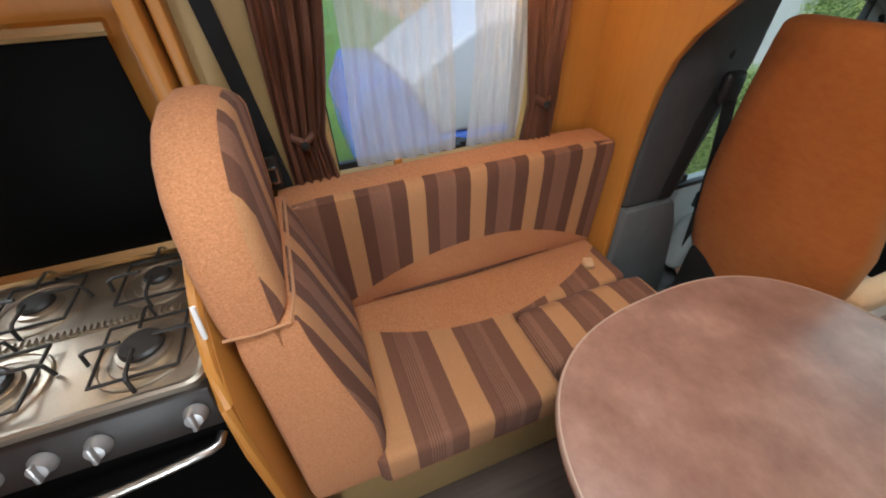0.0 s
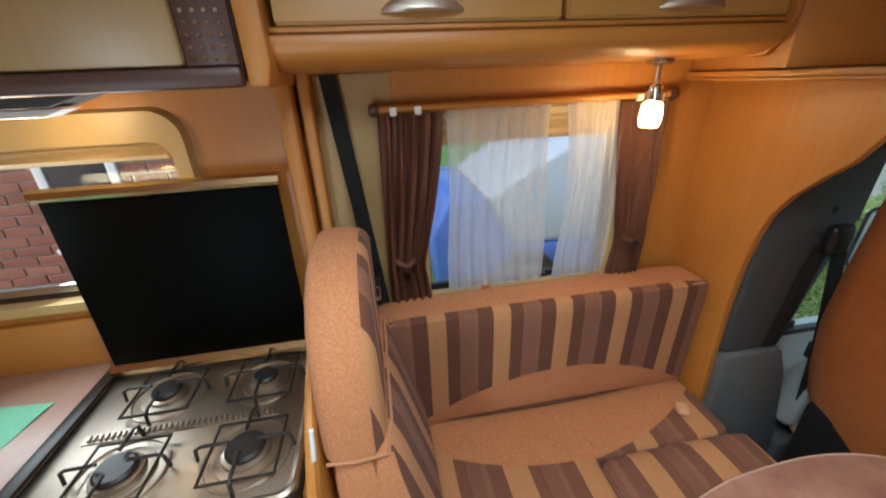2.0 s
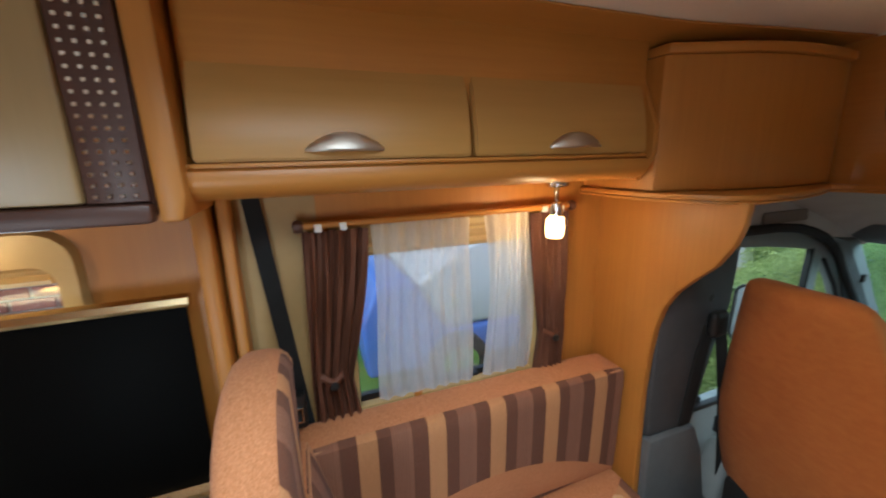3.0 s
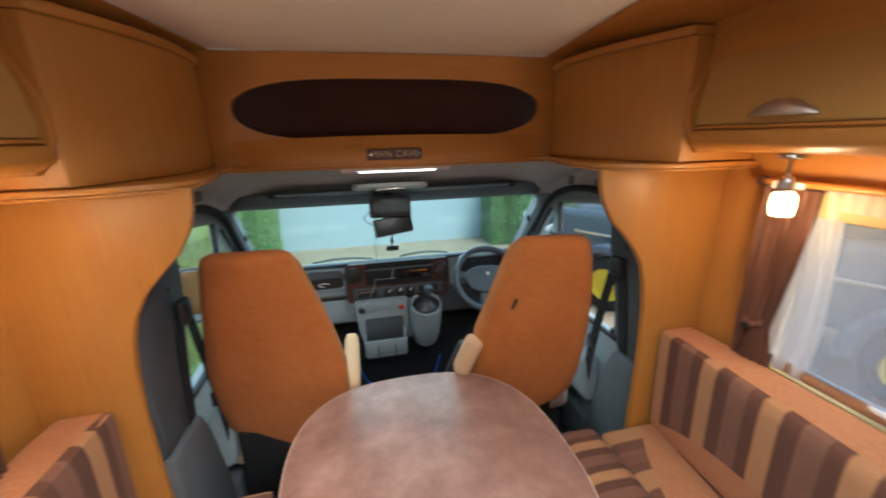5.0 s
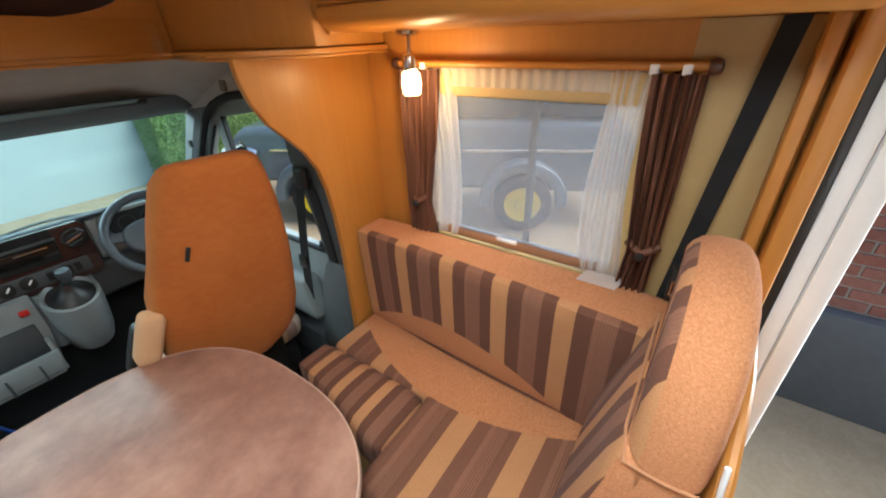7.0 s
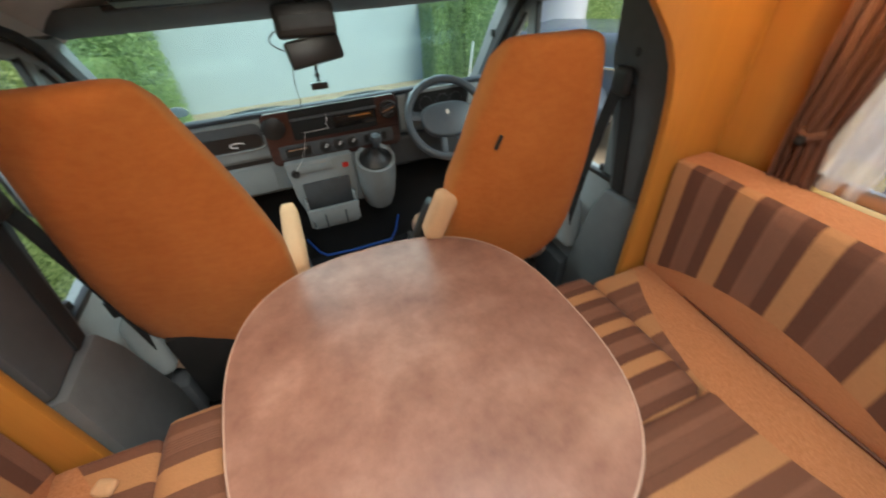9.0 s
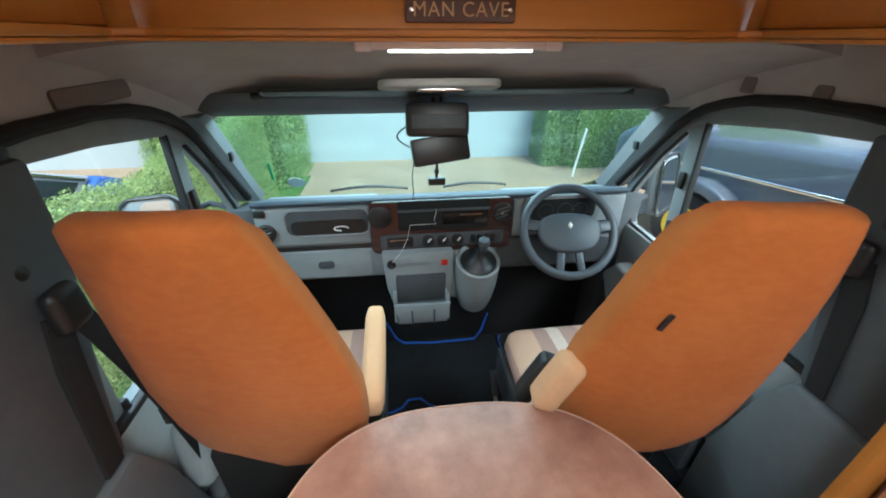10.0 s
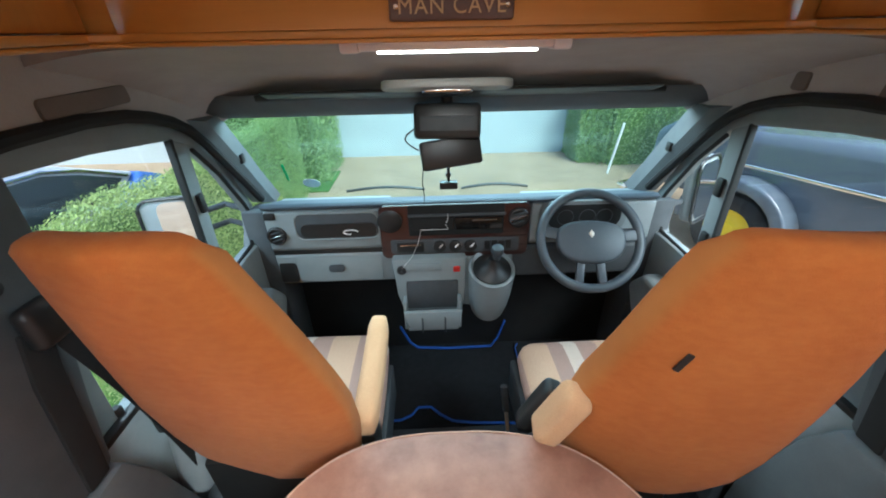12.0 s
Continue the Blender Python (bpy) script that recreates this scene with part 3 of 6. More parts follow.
def tied_curtain(s, ya, yb, yt, flip_y):
    """A brown side curtain, drawn together at its tie."""
    def f(u, v):
        z = 1.525 - 0.56 * v
        top, tie = 0.5 * (ya + yb), yt
        k = v / 0.72
        if k < 1:
            half = 0.5 * abs(yb - ya) * (1 - 0.34 * k ** 1.6)
            mid = top + (tie - top) * k ** 1.4
        else:
            q = (v - 0.72) / 0.28
            half = 0.5 * abs(yb - ya) * (0.66 + 0.12 * q)
            mid = tie + 0.01 * q * flip_y
        return (0.968 + 0.013 * math.sin(u * 31) + 0.005 * math.sin(u * 67 + v * 5), mid + half * (2 * u - 1), z)
    t = thing("brown_curtain", (s * 0.97, yt, 0.96), "dark brown satin curtain gathered by a tie-back", "curtain", "brown curtains")
    part("drape", sheet(f, 48, 26, 0.0015), BROWNCURTAIN, t, "", s)
    part("tie_back", tube([(0.975, yt - 0.035, 1.135), (0.947, yt, 1.118), (0.975, yt + 0.035, 1.135)], 0.012, 8), BROWNCURTAIN, t, "", s)
    part("button", lathe([(0, -0.004), (0.011, -0.003), (0.011, 0.004), (0, 0.007)], pose(0.933, yt, 1.118, 0, -90, 0), 12), BLACK, t, "dark button", s)


def net(s, ya, yb, drawn):
    """White voile; drawn aside it is a slim gathered strip."""
    ripples = 44 if not drawn else 26
    z1 = 1.012
    def f(u, v):
        w = yb - ya
        y = ya + w * u
        if drawn:
            y = y + (0.018 * math.sin(v * 3.0)) * (1 if drawn > 0 else -1)
        deep = 0.006 if drawn else 0.007
        return (0.984 - 0.003 * v + deep * math.sin(u * ripples + 1.4 * math.sin(v * 2.3) + 0.6 * math.sin(u * 9)), y + 0.006 * math.sin(v * 5 + u * 4), 1.53 - (1.53 - z1) * v)
    t = solo("net_curtain", sheet(f, 60, 10), VOILE, "white see-through voile net curtain on the rail", "curtain", "net curtains", "", s)
    return t


for s in (-1, 1):
    curtain_rail(s)
    tied_curtain(s, -0.90, -0.74 if s < 0 else -0.80, -0.86, 1)
    tied_curtain(s, -0.25, -0.12, -0.165, -1)
net(-1, -0.73, -0.44, 0)
net(-1, -0.40, -0.24, 1)
net(1, -0.30, -0.135, -1)
net(1, -0.815, -0.715, 1)
solo("net_heading", sheet(lambda u, v: (0.980 + 0.003 * math.sin(u * 90), -0.72 + 0.43 * u, 1.532 - 0.05 * v), 120, 3), VOILE, "gathered white heading of the net curtain along the rail", "curtain", "net curtains")
# the loose tail of the net lying on the backrest
solo("net_curtain", sheet(lambda u, v: (0.975 - 0.055 * v, -0.84 + 0.10 * u + 0.015 * v, 1.020 - 0.006 * v + 0.004 * math.sin(u * 7) * math.sin(math.pi * v)), 30, 10, 0.001), VOILE,
     "loose tail of white voile lying on the backrest", "curtain", "net curtains")


# ---------- settees ----------
def puffy(x0, x1, y0, y1, z0, z1, bev=0.03, bulge=0.008):
    bm = box(x0, x1, y0, y1, z0, z1)
    bmesh.ops.subdivide_edges(bm, edges=bm.edges[:], cuts=9, use_grid_fill=True)
    c = Vector(((x0 + x1) / 2, (y0 + y1) / 2, (z0 + z1) / 2))
    h = Vector((abs(x1 - x0) / 2, abs(y1 - y0) / 2, abs(z1 - z0) / 2))
    for v in bm.verts:
        d = v.co - c
        q = Vector([max(-1.0, min(1.0, d[i] / h[i])) for i in range(3)])
        inner = Vector([max(-(h[i] - bev), min(h[i] - bev, d[i])) for i in range(3)])
        out = d - inner
        if out.length > 1e-6:
            d = inner + out.normalized() * bev
        for i in range(3):
            j, k = (i + 1) % 3, (i + 2) % 3
            if abs(q[i]) > 0.99:
                d[i] += math.copysign(bulge * (1 - q[j] ** 2) * (1 - q[k] ** 2), q[i])
        v.co = c + d
    return bm


def bulged(bm, z):
    """A soft sag and puff over a flat cushion top."""
    tops = [f for f in bm.faces if f.normal.z > 0.99 and f.calc_area() > 0.02]
    bmesh.ops.triangulate(bm, faces=tops)
    top = [e for e in bm.edges if all(v.co.z > z for v in e.verts)]
    bmesh.ops.subdivide_edges(bm, edges=top, cuts=3)
    for v in bm.verts:
        if v.co.z > z:
            v.co.z += 0.003 * math.sin(v.co.y * 9.0) + 0.002 * math.sin(v.co.x * 17.0 + v.co.y * 5.0)


def settee(s):
    side = "settees"
    t = thing("settee", (s * 0.7, -0.5, 0.0), "built-in side settee with beige wooden seat base", "sofa", side)
    part("base", box(0.47, 1.015, -1.05, 0.055, 0.0, 0.475, 0.006), PALEWALL, t, "beige laminate seat base", s)
    part("step_trim", box(0.385, 0.47, -0.87, -0.42, 0.425, 0.479, 0.010), PLAIN, t, "", s)
    xa = 0.362 if s < 0 else 0.315
    long_seat = prism([(xa, -0.885), (0.875, -0.885), (0.875, 0.054), (0.644, 0.054), (0.644, -0.388), (xa, -0.388)], "z", 0.48, 0.606, 0.026, 4)
    bulged(long_seat, 0.6)
    solo("long_seat_cushion", long_seat, SEAT_STRIPE if s < 0 else SEAT_STRIPE_RIGHT, "striped brown and tan seat cushion with plain terracotta rear band", "cushion", "seat cushions", "", s)
    bm = puffy(0.415, 0.640, -0.384, 0.082, 0.482, 0.613, 0.026, 0.012)
    for v in bm.verts:
        if v.co.x < 0.53:
            v.co.x += max(0.0, v.co.y + 0.38) * 0.20 * (0.53 - v.co.x) / 0.115
    solo("front_seat_cushion", bm, FRONT_STRIPE if s > 0 else LONG_STRIPE, "short striped brown and tan seat cushion beside the cab", "cushion", "seat cushions", "", s)
    if s < 0:
        part("cushion_tab", moved(puffy(-0.022, 0.022, -0.016, 0.016, -0.008, 0.010, 0.006, 0.002), pose(0.735, -0.045, 0.616, 0, 0, 25)), PALESEAT, t, "pale fabric pull tab", s)
    bm = puffy(0.852, 0.985, -0.965, 0.054, 0.592, 1.005, 0.022, 0.004)
    for v in bm.verts:
        v.co.x += 0.035 * (0.6 - v.co.z) * (v.co.x < 0.9)
        if s > 0:
            v.co.x += 0.055 * (v.co.y - 0.05) * max(0.0, min(1.0, (0.985 - v.co.x) / 0.12))
    sb = thing("side_backrest", (s * 0.91, -0.45, 0.605), "long side cushion, brown and tan stripes over terracotta arch", "cushion", "backrests")
    part("cushion", bm, BACK_STRIPE_RIGHT if s > 0 else BACK_STRIPE, sb, "", s)
    skew = 0.055 if s > 0 else 0.0
    part("piping", tube([(0.8525 + skew * (-0.98 + 0.0965 * k), -0.93 + 0.0965 * k, 0.997) for k in range(11)], 0.004, 6), PLAIN, sb, "terracotta seam along the top edge", s)
    part("lower_seam", tube([(0.868 - 0.018 * math.sin(math.pi * k / 20) + skew * (-0.99 + 0.97 * k / 20), -0.94 + 0.97 * k / 20, 0.614) for k in range(21)], 0.005, 6), BROWNCURTAIN, sb, "dark lower seam", s)
    # the forward-facing seat's back
    b = thing("travel_bench", (s * 0.62, -1.0, 0.48), "tall terracotta chenille seat back with striped front and head pad", "seat", "belted seat backs")
    low = puffy(0.372, 0.87, -1.045, -0.848, 0.50, 1.045, 0.03, 0.006)
    for v in low.verts:
        u = max(0.0, (v.co.z - 0.70) / 0.345)
        if v.co.y > -0.95:
            v.co.y -= 0.085 * u * (v.co.y + 1.045) / 0.197
        if v.co.x < 0.62:
            v.co.x += 0.062 * max(0.0, (v.co.z - 0.5) / 0.545) * (0.62 - v.co.x) / 0.248
    part("back_cushion", low, HEAD_STRIPE, b, "", s)
    # the head pad: a bullnose that curves over from the aisle towards the wall
    arc = [(0.432, 1.036), (0.436, 1.09), (0.449, 1.15), (0.470, 1.21), (0.500, 1.258), (0.545, 1.298), (0.60, 1.322), (0.67, 1.332), (0.76, 1.325), (0.865, 1.29)]
    rise = 1.0 if s < 0 else 0.82
    arc = [(x, 1.036 + (z - 1.036) * rise) for x, z in arc]
    rings = []
    for dy, inset in ((-1.050, 0.020), (-1.044, 0.009), (-1.034, 0.002), (-1.016, 0.0), (-0.990, 0.0), (-0.966, 0.006), (-0.952, 0.018), (-0.944, 0.034)):
        ring = []
        for k, (x, z) in enumerate(arc):
            a, c = Vector(arc[max(k - 1, 0)]), Vector(arc[min(k + 1, len(arc) - 1)])
            d = (c - a).normalized()
            lean = 0.006 * max(0.0, (z - 1.04) / 0.33)
            ring.append((x + inset * d.y, dy - lean, z - inset * d.x + (inset if k == 0 else 0.0)))
        ring += [(0.868, dy - 0.012, 1.036 + inset), (0.65, dy, 1.036 + inset)]
        rings.append(ring)
    head = loft(rings)
    part("head_pad", head, PAD_STRIPE, b, "", s)
    part("pad_seam", tube([(0.434, -1.046, 1.040), (0.430, -1.0, 1.040), (0.434, -0.946, 1.040), (0.50, -0.937, 1.040), (0.84, -0.937, 1.040)], 0.003, 6), PLAIN, b, "seam under the head pad", s)
    edge = [(0.345, 0.0), (0.345, 0.55), (0.349, 0.70), (0.358, 0.85), (0.378, 0.96), (0.408, 1.02), (0.455, 1.075), (0.52, 1.12), (0.58, 1.15), (0.66, 1.165)]
    part("side_panel", prism(edge + [(1.015, 1.165), (1.015, 0.0)], "y", -1.078, -1.056, 0.004), WOOD, b, "rounded pear-wood panel behind the seat", s)
    part("edge_trim", tube([(x - 0.001, -1.067, z) for x, z in edge[1:]], 0.010, 8), WOOD, b, "rounded pale edging", s)
    part("recliner_clip", tube([(0.432, -1.062, 1.06), (0.430, -1.058, 1.09), (0.436, -1.056, 1.12)], 0.004, 8), WHITE, b, "pale plastic clip at the pad's edge", s)


for s in (-1, 1):
    settee(s)


def seat_belt(s):
    t = thing("seat_belt", (s * 1.0, -1.0, 0.95), "black three-point seat belt with chrome tongue on the side wall", "seat belt", "seat belts")
    a, c = Vector((0.995, -1.005, 1.62)), Vector((0.992, -0.938, 0.985))
    ring = []
    for k in range(9):
        p = a.lerp(c, k / 8)
        ring.append([(p.x, p.y - 0.020, p.z), (p.x, p.y + 0.020, p.z), (p.x + 0.003, p.y + 0.020, p.z), (p.x + 0.003, p.y - 0.020, p.z)])
    part("webbing", loft(ring), BELT, t, "", s)
    part("buckle_tongue", join(box(0.946, 0.952, -0.978, -0.972, 1.025, 1.07, 0.002), box(0.946, 0.952, -0.948, -0.942, 1.025, 1.07, 0.002), box(0.946, 0.952, -0.978, -0.942, 1.064, 1.07, 0.002), box(0.946, 0.952, -0.978, -0.942, 1.025, 1.031, 0.002)), CHROME, t, "chrome belt tongue", s)
    part("tongue_cover", box(0.952, 0.99, -0.985, -0.935, 1.005, 1.10, 0.006), BLACK, t, "", s)


for s in (-1, 1):
    seat_belt(s)
    structure("corner_post", flip(join(box(0.93, 1.016, -1.118, -1.082, 0.7, 1.63, 0.01), box(0.955, 1.016, -1.07, -1.045, 0.9, 1.63, 0.006)), s), WOOD, "pear-wood upright beside the seat belt", "post")


# ---------- table ----------
def table():
    t = thing("dining_table", (-0.035, -0.11, 0.0), "rounded table with marbled rose-brown laminate top and pale edge", "table")
    def outline(grow):
        out = []
        for k in range(96):
            a = math.tau * k / 96
            ca, sa = math.cos(a), math.sin(a)
            e = 2 / 2.6
            y = 0.455 * math.copysign(abs(sa) ** e, sa)
            w = 0.417 + 0.03 * y
            x = w * math.copysign(abs(ca) ** e, ca)
            x -= 0.03 * (y + 0.1)
            out.append((-0.016 + x * (1 + grow), -0.118 + y * (1 + grow)))
        return out
    part("tabletop", prism(outline(0.0), "z", 0.742, 0.768, 0.002), TABLETOP, t)
    rings = [[(x, y, z) for x, y in outline(g)] for g, z in ((-0.001, 0.7405), (0.006, 0.744), (0.008, 0.755), (0.006, 0.766), (0.0005, 0.7695), (-0.006, 0.7695), (-0.006, 0.766))]
    part("edging", loft(rings, True, False), PALESEATP, t, "pale pink-beige edging strip")
    part("pedestal", lathe([(0.0, 0.02), (0.035, 0.02), (0.035, 0.74), (0.0, 0.74)], pose(-0.03, -0.1, 0)), ALUMINIUM, t, "aluminium column")
    part("foot_plate", lathe([(0.0, 0.0), (0.16, 0.0), (0.15, 0.012), (0.05, 0.022), (0.0, 0.022)], pose(-0.03, -0.1, 0)), ALUMINIUM, t)


PALESEATP = material("pale_edging_plastic", (0.50, 0.34, 0.26), 0.45)[0]
table()


# ---------- kitchen ----------
def kitchen():
    t = thing("kitchen_unit", (-0.75, -1.85, 0.0), "pear-wood kitchen base unit beside the cooker", "cabinet")
    part("body", box(-1.016, -0.50, -2.55, -1.715, 0.08, 0.868, 0.004), WOOD, t)
    part("end_body", box(-1.016, -0.515, -1.128, -1.044, 0.0, 0.868, 0.003), WOOD, t)
    part("door", box(-0.50, -0.482, -2.10, -1.73, 0.12, 0.84, 0.006), DOORWOOD, t, "maple cupboard door")
    solo("worktop", join(box(-1.016, -0.47, -2.55, -1.705, 0.870, 0.902, 0.005)), WORKTOP, "rose-brown laminate kitchen worktop", "worktop")
    solo("upstand", box(-1.016, -1.0, -2.55, -1.705, 0.903, 1.05, 0.003), WOOD_Y, "wooden upstand behind the worktop", "trim")
    solo("green_cloth", sheet(lambda u, v: (-0.88 + 0.22 * u + 0.02 * v, -2.0 + 0.235 * v - 0.04 * u, 0.905 + 0.002 * math.sin(u * 9)), 12, 10, 0.002), GREENCLOTH, "folded mint-green cloth on the worktop", "cloth")

    c = thing("cooker", (-0.75, -1.42, 0.0), "black built-in cooker with steel four-burner gas hob and raised glass lid", "cooker")
    y0, y1 = -1.700, -1.130
    part("oven_body", box(-1.0, -0.505, y0, y1, 0.25, 0.872, 0.004), BLACK, c)
    part("lower_drawer", box(-0.505, -0.485, y0 + 0.005, y1 - 0.005, 0.10, 0.26, 0.006), KDOOR, c, "pale wooden drawer front below the oven")
    # control panel leaning back
    part("control_panel", prism([(-0.515, 0.885), (-0.485, 0.885), (-0.462, 0.80), (-0.515, 0.80)], "y", y0, y1, 0.004), HOBPANEL, c, "dark brown control panel")
    for y in (-1.165, -1.318, -1.398, -1.475, -1.553, -1.63):
        k = part("knob", join(lathe([(0, 0), (0.021, 0.0), (0.021, 0.006), (0.017, 0.012), (0.015, 0.022), (0, 0.024)], pose(-0.474, y, 0.842, 0, 75, 0), 18),
                              moved(box(-0.018, 0.018, -0.004, 0.004, 0.018, 0.032, 0.003), pose(-0.474, y, 0.842, 0, 75, 0))), KNOBGREY, c, "silver-grey control knob")
    part("oven_door", box(-0.512, -0.486, y0 + 0.005, y1 - 0.005, 0.27, 0.79, 0.008), LIDGLASS, c, "black glass oven door")
    bar = [(-0.486, y0 + 0.03, 0.735), (-0.465, y0 + 0.035, 0.735)] + [(-0.458 + 0.022 * math.sin(math.pi * k / 12), y0 + 0.05 + (y1 - y0 - 0.1) * k / 12, 0.735) for k in range(13)] + [(-0.465, y1 - 0.035, 0.735), (-0.486, y1 - 0.03, 0.735)]
    part("oven_handle", tube(bar, 0.010, 10), ALUMINIUM, c, "curved aluminium oven handle")
    # hob: steel tray with a rim
    part("hob_tray", box(-0.985, -0.505, y0 + 0.02, y1 - 0.012, 0.872, 0.886, 0.005), STEEL, c, "brushed steel hob tray")
    rim = []
    for w, h, z in ((0.50, 0.565, 0.884), (0.50, 0.565, 0.898), (0.488, 0.553, 0.902), (0.472, 0.537, 0.899), (0.462, 0.527, 0.887)):
        rim.append([(-0.745 + x, (y0 + y1) / 2 + y, z) for x, y in rounded(w, h, 0.03)])
    part("hob_rim", loft(rim, True, False), STEEL, c)
    part("hob_side", box(-1.0, -0.49, y0 - 0.004, y0 + 0.028, 0.895, 0.906, 0.004), HOBPANEL, c, "dark hob side strip")
    for x, y, r in ((-0.84, -1.50, 0.034), (-0.84, -1.262, 0.030), (-0.62, -1.50, 0.040), (-0.62, -1.252, 0.040)):
        z = 0.886
        b = part("burner", lathe([(0, 0), (r + 0.028, 0.0), (r + 0.026, 0.005), (r + 0.01, 0.006), (r + 0.008, 0.014), (r - 0.004, 0.018), (0, 0.018)], pose(x, y, z)), STEEL, c, "steel burner ring")
        part("burner_cap", lathe([(0, 0.018), (r, 0.018), (r, 0.024), (r - 0.005, 0.029), (0, 0.030)], pose(x, y, z)), IRON, b, "black burner cap")
        part("well", tube([(x + (r + 0.048) * math.cos(math.tau * k / 28), y + (r + 0.048) * math.sin(math.tau * k / 28), z + 0.001) for k in range(28)], 0.004, 6, True), STEEL, b)
        wires = []
        for dx, dy in ((1, 0), (-1, 0), (0, 1), (0, -1)):
            px, py = -dy, dx
            wires.append(tube([(x + dx * 0.028, y + dy * 0.028, z + 0.042), (x + dx * 0.082, y + dy * 0.082, z + 0.042), (x + dx * 0.094, y + dy * 0.094, z + 0.036), (x + dx * 0.098, y + dy * 0.098, z + 0.004)], 0.004, 6))
        wires.append(tube([(x + 0.093 * math.cos(math.tau * k / 4 + 0.785) * 1.1, y + 0.093 * math.sin(math.tau * k / 4 + 0.785) * 1.1, z + 0.018) for k in range(4)], 0.004, 6, True))
        part("pan_support", join(*wires), IRON, c, "black wire pan support")
    strip = [box(-0.738, -0.722, -1.62 + 0.012 * k, -1.614 + 0.012 * k, 0.886, 0.896, 0.001, 1) for k in range(34)]
    part("vent_strip", join(box(-0.742, -0.718, -1.63, -1.205, 0.885, 0.889), *strip), STEEL, c, "ribbed steel strip between the burners")
    # lid
    m = pose(-0.952, 0, 0.906, 0, -1.2, 0)
    lid = part("lid", moved(box(-0.004, 0.004, -1.672, -1.158, 0.02, 0.485, 0.002), m), LIDGLASS, c, "raised black tempered-glass lid")
    part("lid_top_rail", moved(prism([(-0.014, 0.478), (0.012, 0.478), (0.017, 0.486), (0.015, 0.500), (0.002, 0.507), (-0.014, 0.502)], "y", -1.682, -1.150, 0.0), m), RAIL, lid, "polished metal rail")
    part("lid_hinge_rail", moved(prism([(-0.012, -0.004), (0.020, -0.004), (0.024, 0.010), (0.014, 0.026), (-0.012, 0.026)], "y", -1.676, -1.154, 0.0), m), RAIL, lid, "polished metal hinge rail")

    w = thing("window_kitchen", (-1.04, -1.76, 1.1), "kitchen window in a rounded cream frame with raised blind", "window", "", "structure")
    ring_o, ring_i = rounded(0.84, 0.50, 0.07, 8), rounded(0.74, 0.38, 0.04, 8)
    cy, cz = -1.765, 1.31
    rows = [[(-1.0195, cy + a, cz + 0.01 + q) for a, q in ring_o], [(-1.0, cy + a * 0.98, cz + 0.01 + q * 0.97) for a, q in ring_o],
            [(-1.0, cy + a * 1.02, cz - 0.012 + q * 1.03) for a, q in ring_i], [(-1.03, cy + a, cz - 0.012 + q) for a, q in ring_i]]
    part("frame", loft(rows, True, False), CREAMPLASTIC, w, "rounded cream frame")
    p = part("pane", box(-1.06, -1.054, -2.14, -1.39, 1.11, 1.49), PANE, w)
    p.visible_shadow = False
    pleat = [(-1.024 + 0.010 * (k % 2), 1.495 - 0.011 * k) for k in range(5)]
    part("blind", prism([(-1.045, 1.495)] + pleat + [(-1.045, 1.451)], "y", -2.12, -1.405), BLIND, w, "ochre blind, raised")
    part("sill_seal", join(box(-1.062, -1.03, -2.14, -1.39, 1.10, 1.122, 0.003)), BLACK, w, "black seal")
    part("outer_rail", box(-1.05, -1.03, -2.14, -1.39, 1.122, 1.145, 0.004), ALUMINIUM, w)

    k = thing("kitchen_locker", (-0.87, -1.8, 1.6), "pale maple kitchen wall cupboard with dark brown base rail", "cupboard")
    part("carcass", box(-1.016, -0.735, -2.55, -1.112, 1.612, 1.965, 0.003), DARKTRIM, k)
    part("door", box(-0.734, -0.715, -2.1, -1.195, 1.636, 1.955, 0.008), KDOOR, k, "pale maple door")
    part("base_rail", box(-0.74, -0.708, -2.55, -1.112, 1.602, 1.634, 0.008), DARKTRIM, k, "dark brown rail")
    strip = part("perforated_panel", box(-0.733, -0.721, -1.193, -1.114, 1.636, 1.955, 0.002), DARKTRIM, k, "dark brown panel with rows of metal studs")
    studs = [moved(box(-0.0034, 0.0034, -0.0034, 0.0034, -0.002, 0.004, 0.001, 1), pose(-0.72, -1.180 + 0.0165 * i, 1.646 + 0.0165 * j, 0, 90, 0)) for i in range(4) for j in range(19)]
    st = part("stud", join(*studs), CHROME, strip, "rows of small bright studs")
    tagged(st, kind="stuff")
    post = prism([(-1.108, 1.60), (-1.112, 1.965), (-1.068, 1.965), (-1.066, 1.64), (-1.075, 1.60)], "x", -1.016, -0.722, 0.008)
    solo("locker_post", post, WOOD, "rounded pear-wood post between the cupboards", "post")
    u = thing("under_cupboard_light", (-0.86, -1.6, 1.6), "low dark fitting with a warm bulb under the kitchen cupboard", "lamp")
    part("housing", prism([(-1.80, 1.60), (-1.74, 1.582), (-1.48, 1.582), (-1.42, 1.60)], "x", -0.90, -0.82, 0.004), GREYDARK, u)
    part("lens", prism([(-1.70, 1.580), (-1.64, 1.566), (-1.50, 1.566), (-1.46, 1.580)], "x", -0.885, -0.835, 0.003), WHITE, u, "pale plastic lens")


kitchen()


